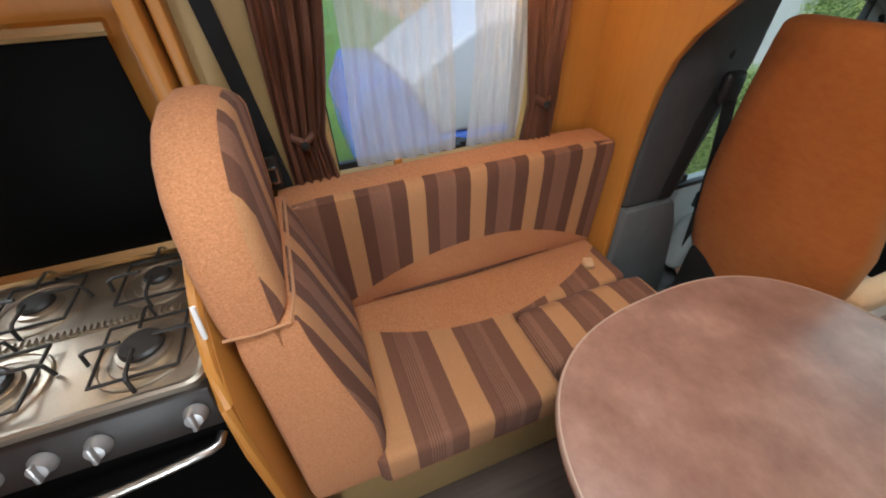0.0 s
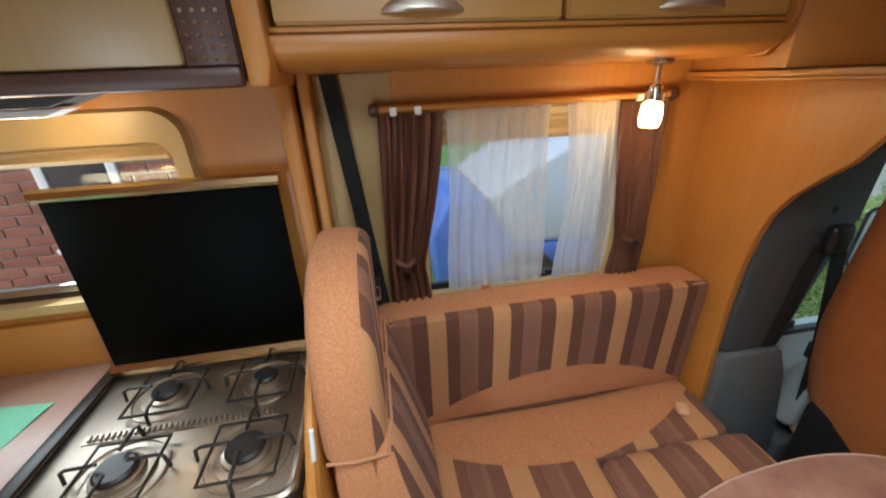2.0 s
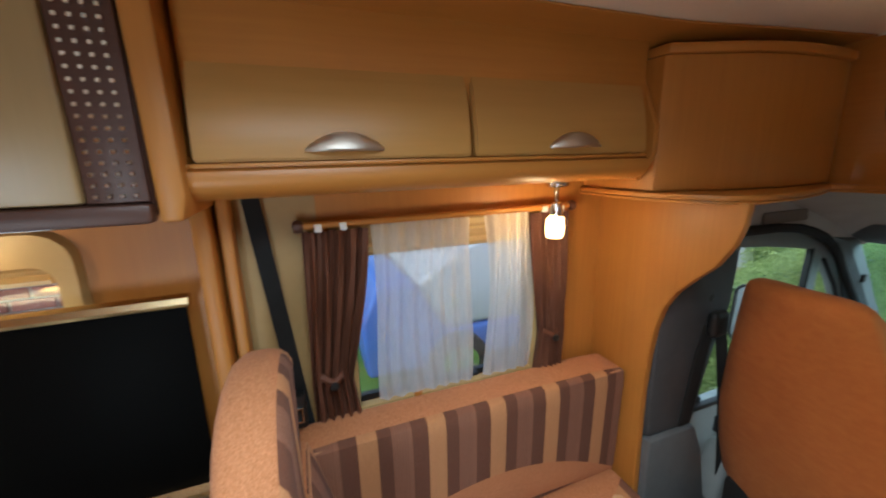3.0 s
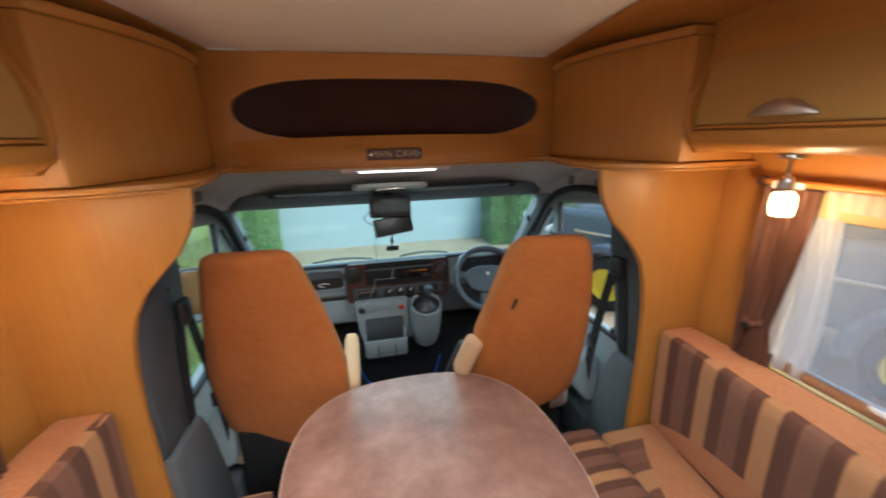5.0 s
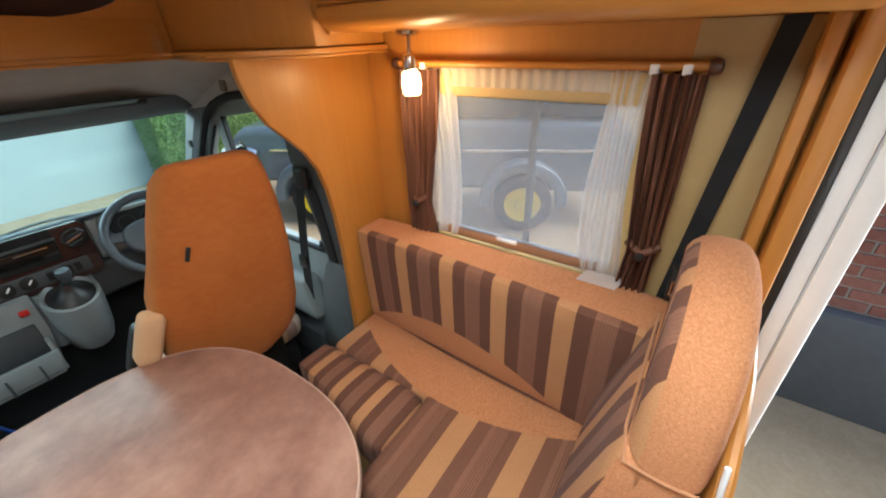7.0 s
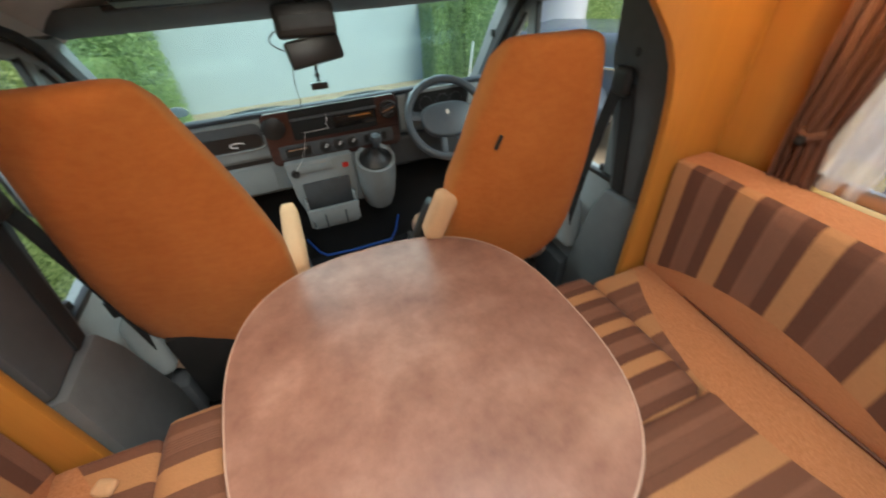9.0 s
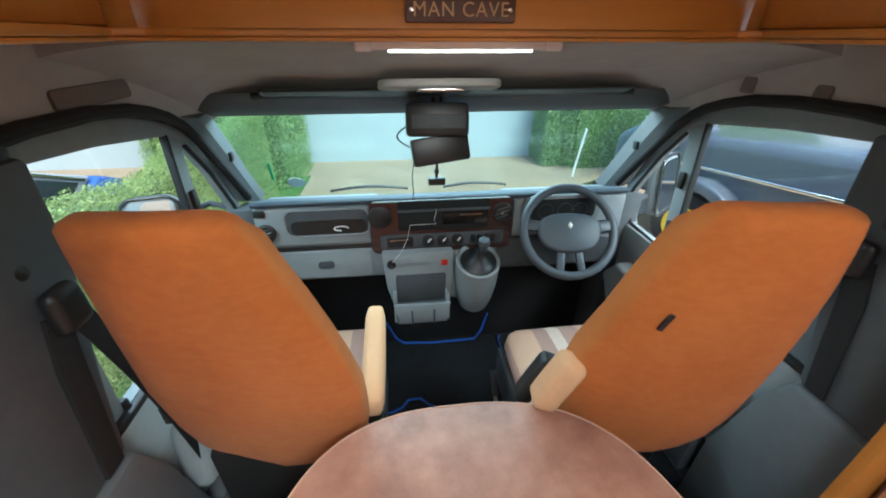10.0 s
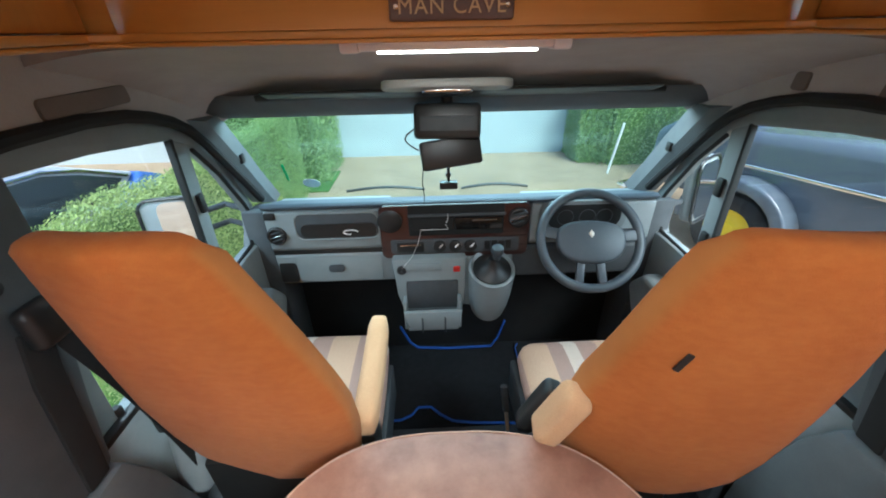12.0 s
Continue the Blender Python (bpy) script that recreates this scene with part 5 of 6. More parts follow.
def dashboard():
    t = thing("dashboard", (CX, 1.3, 0.5), "grey moulded dashboard with dark top and red-brown burr trim", "dashboard")
    x0, x1 = CX - 0.80, CX + 0.82
    top = [(1.195, 0.972), (1.19, 0.984), (1.21, 0.992), (1.40, 0.93), (1.66, 0.81), (1.66, 0.79), (1.30, 0.90), (1.23, 0.955)]
    part("top_pad", prism(top, "x", x0, x1, 0.006), GREYTOP, t, "blue-grey reflective dash top")
    upper = [(1.235, 0.965), (1.205, 0.955), (1.205, 0.79), (1.225, 0.765), (1.45, 0.765), (1.45, 0.92)]
    sh = prism(upper, "x", x0, x0 + 0.50, 0.008)
    part("passenger_fascia", sh, GREY, t)
    part("driver_fascia", prism(upper, "x", x0 + 1.10, x1, 0.008), GREY, t)
    part("lower_dash", prism([(1.235, 0.757), (1.215, 0.745), (1.225, 0.60), (1.26, 0.575), (1.45, 0.575), (1.45, 0.757)], "x", x0, x0 + 0.56, 0.01), GREY, t)
    part("driver_lower", prism([(1.235, 0.757), (1.215, 0.745), (1.225, 0.60), (1.26, 0.575), (1.45, 0.575), (1.45, 0.757)], "x", x0 + 0.93, x1, 0.01), GREYDARK, t)
    # Solid black block: the footwell's shade put into its colour.
    part("under_dash", box(x0 - 0.1, x1 + 0.1, 1.42, 1.70, 0.0, 0.60), BLACK, t, "black block standing for the footwell's shade")
    for xa, xb in ((x0 - 0.10, x0 + 0.002), (x1 - 0.002, x1 + 0.10)):
        part("dash_end", prism([(1.23, 0.0), (1.66, 0.0), (1.66, 0.80), (1.40, 0.92), (1.23, 0.95)], "x", xa, xb, 0.01), GREYDARK, t)
    # open tray on the passenger's side
    tr = part("tray", moved(prism(rounded(0.34, 0.115, 0.035), "z", 0, 0.006, 0.002), pose(-0.455, 1.203, 0.892, 90, 0, 0)), GREYDARK, t, "open dash tray")
    # Flat black patch paints the shade inside the tray; no lining there.
    part("tray_painted_shade", moved(prism(rounded(0.31, 0.06, 0.025), "z", 0, 0.004), pose(-0.45, 1.196, 0.874, 90, 0, 0)), BLACK, tr)
    part("tray_rim", tube([(-0.455 + x, 1.198, 0.892 + y) for x, y in rounded(0.345, 0.12, 0.037)], 0.005, 6, True), GREY, tr)
    # Black strip filling the joint, in place of the shade in it.
    part("fascia_gap_shade", box(x0, x0 + 0.56, 1.218, 1.24, 0.752, 0.772), BLACK, t)
    gl = part("glovebox_lid", moved(prism(rounded(0.37, 0.125, 0.012), "z", 0, 0.008, 0.003), pose(-0.475, 1.222, 0.672, 88, 0, 0)), GREY, t)
    part("glovebox_latch", moved(prism(rounded(0.07, 0.036, 0.016), "z", 0, 0.01, 0.003), pose(-0.49, 1.212, 0.68, 88, 0, 0)), GREYDARK, gl, "dark oval latch")
    part("door_pocket", moved(prism(rounded(0.075, 0.10, 0.012), "z", 0, 0.008, 0.003), pose(-0.705, 1.222, 0.66, 88, 0, 0)), BLACK, t)
    # round vents and speaker
    def vent(x, z, r, yy=1.204):
        v = part("air_vent", lathe([(0, 0), (r, 0), (r, 0.010), (r * 0.86, 0.014), (r * 0.82, 0.006), (0, 0.004)], pose(x, yy, z, 90, 0, 0)), BLACK, t, "round black air vent")
        for k in (-1, 0, 1):
            part("vane", moved(box(-r * 0.75 + abs(k) * r * 0.2, r * 0.75 - abs(k) * r * 0.2, -0.002, 0.002, 0, 0.013, 0.001, 1), pose(x, yy, z, 90, 0, 0) @ pose(0, k * r * 0.42, 0, 0, 0, 0) @ pose(0, 0, 0, 0, 0, 18)), CHROME if k == 0 else GREYDARK, v)
    vent(-0.71, 0.853, 0.040)
    vent(0.29, 0.915, 0.044, 1.179)
    part("demist_vent", box(-0.745, -0.70, 1.197, 1.21, 0.925, 0.955, 0.004), BLACK, t)
    # burr-wood centre panel
    c = part("centre_panel", moved(prism(rounded(0.62, 0.245, 0.03), "z", 0, 0.06, 0.008), pose(0.03, 1.24, 0.858, 90, 0, 0)), BURR, t, "red-brown burr-wood centre panel")
    y = 1.177
    part("speaker", lathe([(0, 0), (0.05, 0), (0.05, 0.006), (0.04, 0.012), (0, 0.016)], pose(-0.235, y + 0.002, 0.915, 90, 0, 0)), BLACK, c, "round black speaker")
    bay = part("radio_bay", moved(prism(rounded(0.39, 0.135, 0.008), "z", 0, 0.006, 0.001), pose(0.035, y + 0.003, 0.914, 90, 0, 0)), RUBBER, c, "black radio bay")
    part("radio", box(0.03, 0.225, y - 0.010, y + 0.002, 0.872, 0.925, 0.003), material("black_gloss", (0.008, 0.008, 0.008), 0.2)[0], bay, "black car radio")
    part("radio_display", box(0.10, 0.20, y - 0.012, y - 0.010, 0.912, 0.918), CHROME, bay)
    part("shelf_slot", box(-0.15, 0.02, y - 0.006, y + 0.002, 0.872, 0.925, 0.003), RUBBER, bay)
    part("slot_bar", box(-0.16, 0.235, y - 0.012, y, 0.934, 0.944, 0.003), GREYDARK, bay)
    low = part("switch_strip", moved(prism(rounded(0.54, 0.066, 0.012), "z", 0, 0.006, 0.002), pose(0.03, y + 0.003, 0.795, 90, 0, 0)), GREYDARK, c, "dark strip of heater controls")
    part("ashtray", box(-0.215, -0.10, y - 0.012, y, 0.772, 0.818, 0.005), BLACK, low)
    part("ashtray_lip", box(-0.20, -0.115, y - 0.018, y - 0.012, 0.806, 0.812, 0.002), CHROME, low)
    for x in (-0.035, 0.03, 0.095):
        d = part("heater_dial", lathe([(0, 0), (0.027, 0), (0.026, 0.010), (0.018, 0.013), (0, 0.014)], pose(x, y - 0.002, 0.795, 90, 0, 0), 20), BLACK, low, "black heater dial")
        part("pointer", moved(box(-0.003, 0.003, -0.002, 0.02, 0.013, 0.017, 0.001, 1), pose(x, y - 0.002, 0.795, 90, 0, 0) @ pose(0, 0, 0, 0, 0, -40)), WHITE, d)
    for x in (0.165, 0.195, 0.225, 0.255):
        part("rocker_switch", box(x - 0.012, x + 0.012, y - 0.008, y, 0.775, 0.815, 0.003), BLACK, low)
    # instrument cowl
    cowl = part("instrument_cowl", prism([(x * 1.0 + 0.56, z + 0.905) for x, z in rounded(0.36, 0.15, 0.06)], "y", 1.175, 1.26, 0.01), GREYMID, t)
    part("instrument_face", moved(prism(rounded(0.30, 0.105, 0.045), "z", 0, 0.004), pose(0.56, 1.174, 0.912, 90, 0, 0)), RUBBER, cowl, "dark instrument dials")
    for x in (0.48, 0.57, 0.64):
        part("dial_ring", tube([(x + 0.033 * math.cos(math.tau * k / 20), 1.168, 0.912 + 0.033 * math.sin(math.tau * k / 20)) for k in range(20)], 0.001, 4, True), GREYDARK, cowl)
    # centre console
    k = part("console", prism([(-0.24, 0.755), (0.075, 0.755), (0.075, 0.60), (0.055, 0.43), (-0.19, 0.43), (-0.225, 0.57)], "y", 1.14, 1.42, 0.012), GREY, t, "grey centre console")
    part("console_slot", box(-0.19, -0.03, 1.13, 1.145, 0.70, 0.735, 0.004), GREY, k)
    part("hazard_switch", box(0.020, 0.048, 1.130, 1.142, 0.690, 0.714, 0.003), RED, k, "red hazard-light button")
    part("socket", lathe([(0, 0), (0.02, 0), (0.02, 0.01), (0.014, 0.012), (0, 0.004)], pose(-0.20, 1.14, 0.705, 90, 0, 0), 16), BLACK, k)
    part("pocket_back", box(-0.185, 0.04, 1.132, 1.142, 0.50, 0.645, 0.008), GREYDARK, k)
    part("pocket_bin", join(prism([(-0.20, 0.53), (0.055, 0.53), (0.04, 0.435), (-0.175, 0.435)], "y", 1.065, 1.085, 0.006), box(-0.20, -0.185, 1.085, 1.14, 0.42, 0.57, 0.004), box(0.037, 0.052, 1.085, 1.14, 0.42, 0.57, 0.004), box(-0.185, 0.04, 1.085, 1.14, 0.41, 0.425, 0.002)), GREY, k, "grey open bin")
    for x in (-0.12, -0.02):
        part("bin_rib", box(x - 0.004, x + 0.004, 1.058, 1.068, 0.42, 0.50, 0.002), GREYDARK, k)
    part("pod_shoulder", prism([(0.070, 0.735), (0.285, 0.735), (0.283, 0.66), (0.270, 0.52), (0.235, 0.46), (0.062, 0.46)], "y", 1.185, 1.42, 0.02, 3), GREY, t, "grey console shoulder around the gear lever")
    # gear pod
    rings = []
    for z, r, yo in ((0.46, 0.075, 1.19), (0.51, 0.085, 1.17), (0.60, 0.092, 1.14), (0.69, 0.096, 1.12), (0.718, 0.095, 1.11), (0.725, 0.086, 1.11), (0.715, 0.078, 1.11), (0.68, 0.072, 1.11)):
        rings.append([(0.180 + r * math.cos(math.tau * i / 24) * 1.02, yo + r * math.sin(math.tau * i / 24), z + 0.035 * math.sin(math.tau * i / 24)) for i in range(24)])
    pod = part("gear_pod", loft(rings), GREY, t, "grey gear-lever pod")
    part("gaiter", lathe([(0.081, -0.004), (0.081, 0.0), (0.060, 0.008), (0.034, 0.035), (0.026, 0.045), (0.018, 0.065), (0.0, 0.068)], pose(0.180, 1.11, 0.716, 19, 0, 0), 20), BLACK, pod, "dark gaiter")
    part("gear_lever", tube([(0.180, 1.10, 0.74), (0.186, 1.08, 0.80)], 0.010, 8), BLACK, pod)
    part("gear_knob", lathe([(0, -0.035), (0.013, -0.03), (0.02, -0.008), (0.026, 0.012), (0.022, 0.03), (0, 0.036)], pose(0.190, 1.068, 0.815, 12, 0, 0), 18), KNOBDARK, pod, "slate-grey gear knob")

    w = thing("steering_wheel", (0.55, 1.1, 0.85), "grey four-spoke steering wheel with padded hub", "steering wheel")
    m = pose(0.552, 1.065, 0.862, 52, 0, -6)
    part("rim", moved(tube([(0.19 * math.cos(math.tau * k / 48), 0.19 * math.sin(math.tau * k / 48), 0) for k in range(48)], 0.0185, 12, True), m), WHEELGREY, w, "grey wheel rim")
    hub = [(0.132 * math.copysign(abs(math.cos(a)) ** 0.8, math.cos(a)), (0.070 if math.sin(a) > 0 else 0.100) * math.copysign(abs(math.sin(a)) ** 0.8, math.sin(a)) + 0.005) for a in [math.tau * k / 32 for k in range(32)]]
    h = part("hub", moved(prism(hub, "z", -0.02, 0.022, 0.014, 3), m), WHEELGREY, w, "padded blue-grey hub")
    part("badge", moved(prism([(0, 0.016), (0.011, 0), (0, -0.016), (-0.011, 0)], "z", 0.022, 0.0245, 0.001), m @ pose(0, 0.02, 0)), NICKEL, h, "plain silver diamond badge")
    for a in (8, 172):
        part("spoke", moved(box(0.08, 0.185, -0.026, 0.020, -0.012, 0.010, 0.008), m @ pose(0, 0, 0, 0, 0, a)), WHEELGREY, w)
    for x in (-0.028, 0.028):
        part("lower_spoke", moved(box(x - 0.016, x + 0.016, -0.185, -0.05, -0.014, 0.006, 0.005), m @ pose(0, 0, 0, 0, 0, x * 200)), WHEELGREY, w)
    part("column", tube([(0.552, 1.08, 0.85), (0.56, 1.25, 0.74)], 0.045, 14), GREYDARK, w)
    part("stalk", tube([(0.60, 1.12, 0.86), (0.70, 1.10, 0.88), (0.735, 1.09, 0.885)], 0.008, 8), GREYDARK, w, "indicator stalk")
    kk = thing("key_fob", (0.65, 1.09, 0.72), "bunch of keys with green and red tags in the ignition", "keys")
    part("green_tag", moved(box(-0.012, 0.012, -0.003, 0.003, -0.02, 0.02, 0.002, 1), pose(0.665, 1.10, 0.80, 0, 20, 0)), GREENP, kk, "green tag")
    part("red_tag", moved(box(-0.010, 0.010, -0.003, 0.003, -0.015, 0.015, 0.002, 1), pose(0.64, 1.10, 0.775, 0, -15, 0)), RED, kk, "red tag")
    part("key", box(0.648, 0.656, 1.10, 1.15, 0.79, 0.83, 0.002), CHROME, kk)


KNOBDARK = speckled("slate_knob_plastic", (0.05, 0.06, 0.07), (0.065, 0.075, 0.085), 0.45, 200)
GREYTOP = speckled("slate_dash_top", (0.05, 0.066, 0.085), (0.068, 0.088, 0.11), 0.62, 250, 0, 0.2, 0.0006)
WHEELGREY = speckled("slate_wheel_plastic", (0.048, 0.060, 0.072), (0.062, 0.076, 0.090), 0.45, 300, 0, 0.2, 0.0005)
dashboard()


PODGREY = speckled("pale_grey_plastic", (0.25, 0.25, 0.235), (0.30, 0.30, 0.285), 0.5, 200)
PINKHOUSE = speckled("white_lamp_plastic", (0.62, 0.54, 0.52), (0.66, 0.58, 0.56), 0.5, 150)


def cab_fittings():
    t = thing("strip_light", (0, 0.7, 1.54), "white strip light glowing on the cab header", "lamp")
    part("housing", box(-0.205, 0.200, 0.590, 0.640, 1.552, 1.580, 0.008), PINKHOUSE, t, "white plastic housing")
    for x in (-0.205, 0.200):
        part("end_cap", box(x - 0.018, x + 0.018, 0.586, 0.645, 1.549, 1.577, 0.006), PINKHOUSE, t)
    part("diffuser", box(-0.155, 0.155, 0.597, 0.608, 1.5475, 1.553, 0.002), TUBE, t, "glowing diffuser")
    i = thing("interior_light", (0.0, 0.98, 1.44), "pale plastic courtesy light in the header", "lamp")
    part("pod", moved(prism(rounded(0.38, 0.10, 0.045), "z", -0.012, 0.012, 0.006), pose(-0.005, 0.965, 1.447, -14, 0, 0)), PODGREY, i)
    part("lens", moved(prism(rounded(0.15, 0.05, 0.015), "z", -0.022, -0.010, 0.004), pose(-0.005, 0.965, 1.447, -14, 0, 0)), CHROME, i)
    r = thing("rear_view_camera_unit", (0.0, 1.12, 1.2), "black mirror-mounted camera screens on a bracket with a cable", "camera")
    part("stalk", tube([(0.0, 1.13, 1.40), (0.0, 1.12, 1.33)], 0.02, 10), BLACK, r)
    part("mirror_body", moved(box(-0.112, 0.112, -0.03, 0.03, -0.055, 0.06, 0.016), pose(0.0, 1.10, 1.315, -14, 0, -4)), BLACK, r)
    part("mirror_face", moved(box(-0.09, 0.10, -0.033, -0.029, -0.028, 0.018, 0.002), pose(0.0, 1.10, 1.315, -14, 0, -4)), GREYDARK, r)
    part("screen_body", moved(box(-0.105, 0.105, -0.028, 0.028, -0.05, 0.048, 0.010), pose(0.01, 1.09, 1.215, -16, -6, 6)), BLACK, r)
    part("dash_camera", join(box(-0.03, 0.04, 1.16, 1.19, 1.05, 1.08, 0.005), tube([(0.005, 1.18, 1.08), (0.005, 1.17, 1.135), (0.008, 1.13, 1.16)], 0.006, 8), lathe([(0, -0.01), (0.011, -0.006), (0.011, 0.006), (0, 0.01)], pose(0.005, 1.18, 1.105), 12)), BLACK, r, "tiny dash camera on a ball mount")
    part("loop_cable", tube([(-0.10 - 0.045 * math.sin(math.pi * k / 12), 1.10, 1.29 - 0.08 * k / 12 + 0.012) for k in range(13)], 0.003, 6), BLACK, r)
    part("cable", tube([(-0.085, 1.11, 1.18), (-0.095, 1.15, 1.09), (-0.09, 1.18, 1.02), (-0.095, 1.19, 0.98)], 0.0018, 6), BLACK, r, "thin hanging cable")
    solo("charging_cable", tube([(0.0, 1.17, 0.945), (0.0, 1.16, 0.93), (-0.01, 1.155, 0.90), (0.0, 1.15, 0.885), (-0.11, 1.16, 0.88), (-0.125, 1.15, 0.82), (-0.15, 1.14, 0.77), (-0.195, 1.125, 0.72)], 0.0009, 6), WHITE, "thin white charging cable over the dashboard", "cable")
    solo("tray_cable", tube([(-0.40 + 0.03 * math.cos(a), 1.185, 0.868 + 0.01 * math.sin(a)) for a in [math.tau * k / 12 for k in range(10)]], 0.003, 6), WHITE, "small loop of pale cable in the dash tray", "cable")
    # mats
    mat = thing("cab_mat", (0, 1.2, 0.0), "black carpet mat with bright blue piped edge", "mat")
    pts = [(-0.34, 0.92), (-0.24, 0.925), (-0.19, 0.95), (-0.16, 0.99), (-0.10, 0.99), (-0.06, 0.95), (0.0, 0.91), (0.10, 0.895), (0.36, 0.88), (0.36, 1.38), (-0.34, 1.38)]
    part("carpet_face", prism(pts, "z", 0.0, 0.010), CARPET, mat)
    part("piping", tube([(x, y, 0.009) for x, y in pts[:9]], 0.006, 6), BLUE, mat, "bright blue piping")
    part("tunnel_piping", tube([(-0.26, 1.40, 0.16), (-0.21, 1.38, 0.06), (-0.17, 1.37, 0.03), (0.0, 1.36, 0.025), (0.24, 1.36, 0.03), (0.28, 1.38, 0.07), (0.32, 1.41, 0.17)], 0.007, 6), BLUE, mat, "bright blue piping")
    dm = thing("driver_mat", (0.6, 1.2, 0.0), "black driver's mat with blue piped edge", "mat")
    part("carpet_face", prism([(0.38, 1.02), (0.85, 1.02), (0.85, 1.40), (0.38, 1.40)], "z", 0.0, 0.009), CARPET, dm)
    part("piping", tube([(0.40, 1.39, 0.01), (0.38, 1.36, 0.01), (0.38, 1.03, 0.01), (0.42, 1.015, 0.01), (0.8, 1.015, 0.01)], 0.004, 6), BLUE, dm)
    structure("cab_threshold", box(-0.33, 0.36, 0.60, 0.88, -0.001, 0.006, 0.002), GREYDARK, "dark grey rubber threshold", "floor")
    hb = thing("handbrake", (0.28, 0.9, 0.0), "grey handbrake lever beside the driver's seat", "lever")
    part("lever", tube([(0.222, 0.70, 0.06), (0.218, 0.76, 0.16), (0.212, 0.79, 0.24)], 0.008, 8), NICKEL, hb)
    part("grip", tube([(0.212, 0.788, 0.235), (0.205, 0.80, 0.30), (0.200, 0.81, 0.35)], 0.014, 10), GREYDARK, hb, "grey rubber grip")
    part("pivot", box(0.20, 0.245, 0.62, 0.73, 0.0, 0.08, 0.008), BLACK, hb)
    for s in (-1, 1):
        b = thing("cab_belt", (CX + s * 0.86, 0.3, 0.5), "black cab seat belt hanging from the pillar guide", "seat belt", "cab belts")
        x = CX + s * 0.80
        part("guide", puffy(x - 0.016, x + 0.016, 0.285, 0.355, 1.11, 1.195, 0.014, 0.002), BLACK, b, "black belt guide loop")
        rr = []
        for k in range(9):
            u = k / 8
            yy, zz = 0.330 + 0.12 * u + 0.012 * math.sin(math.pi * u), 1.13 - 0.60 * u
            rr.append([(x - s * 0.004, yy - 0.022, zz), (x - s * 0.010, yy + 0.022, zz), (x - s * 0.007, yy + 0.022, zz), (x - s * 0.001, yy - 0.022, zz)])
        part("webbing", loft(rr), BELT, b)
        part("tongue", box(x - 0.016, x + 0.002, 0.40, 0.45, 0.72, 0.78, 0.004), BLACK, b)
    solo("grab_recess", moved(prism(rounded(0.25, 0.042, 0.012), "z", -0.012, 0.004, 0.003), pose(CX - 0.866, 0.705, 1.462, 0, 84, 0) @ pose(0, 0, 0, 0, 0, 90)), HEADDARK, "long dark grab-handle recess above the passenger door", "handle")
    for y in (0.60, 0.826):
        solo("handle_cap", moved(prism(rounded(0.045, 0.045, 0.010), "z", -0.012, 0.004, 0.003), pose(CX + 0.866, y, 1.452, 0, -84, 0)), HEADDARK, "small square cap above the driver's door", "cap", "handle caps")


cab_fittings()


# ---------- outside ----------
GZ = -0.62
GRAVEL = speckled("sandy_gravel", (0.28, 0.21, 0.13), (0.42, 0.33, 0.22), 0.95, 30, 0, 0.6, 0.01)
LAWN = speckled("lawn_grass", (0.045, 0.13, 0.02), (0.11, 0.22, 0.04), 0.95, 25, 0, 0.6, 0.02)
LEAF = bpy.data.materials.new("hedge_leaf")
LEAF.use_nodes = True
_nt = LEAF.node_tree
_b = _nt.nodes["Principled BSDF"]
_g = _nt.nodes.new("ShaderNodeNewGeometry")
_nt.links.new(ramp(_nt, _g.outputs["Random Per Island"], [(0.0, (0.17, 0.28, 0.08)), (0.6, (0.26, 0.38, 0.12)), (1.0, (0.34, 0.45, 0.16))]), _b.inputs["Base Color"])
_b.inputs["Roughness"].default_value = 0.6
BRICK = bpy.data.materials.new("red_brick")
BRICK.use_nodes = True
_nt = BRICK.node_tree
_b = _nt.nodes["Principled BSDF"]
_o = _nt.nodes.new("ShaderNodeObjectInfo")
_c = ramp(_nt, _o.outputs["Random"], [(0.0, (0.20, 0.065, 0.045)), (0.5, (0.30, 0.105, 0.07)), (1.0, (0.36, 0.15, 0.11))])
_s = noise_tex(_nt, place(_nt), 40, 5)
_nt.links.new(mixed(_nt, 0.35, _c, ramp(_nt, _s, [(0.3, (0.16, 0.06, 0.05)), (0.7, (0.40, 0.20, 0.15))])), _b.inputs["Base Color"])
_b.inputs["Roughness"].default_value = 0.9
bump(_nt, _b, _s, 0.5, 0.004)
MORTAR = speckled("grey_mortar", (0.36, 0.33, 0.29), (0.46, 0.42, 0.37), 0.95, 60)
RENDERWALL = speckled("pale_grey_rendered_wall", (0.36, 0.42, 0.43), (0.42, 0.48, 0.49), 0.9, 3, 0, 0.2)
SILVERCAR = material("silver_grey_car_paint", (0.42, 0.47, 0.53), 0.35, 0.0)[0]
DARKCAR = material("slate_blue_car_paint", (0.11, 0.14, 0.17), 0.2, 0.1)[0]
BLUECAR = material("bright_blue_car_paint", (0.06, 0.15, 0.50), 0.25, 0.1)[0]
SLATE = speckled("slate_grey_paint", (0.09, 0.10, 0.11), (0.13, 0.14, 0.15), 0.6, 20)
TYRE = speckled("black_tyre_rubber", (0.012, 0.012, 0.012), (0.025, 0.025, 0.025), 0.85, 80)
CARGLASS = material("dark_car_glass", (0.03, 0.04, 0.05), 0.06)[0]

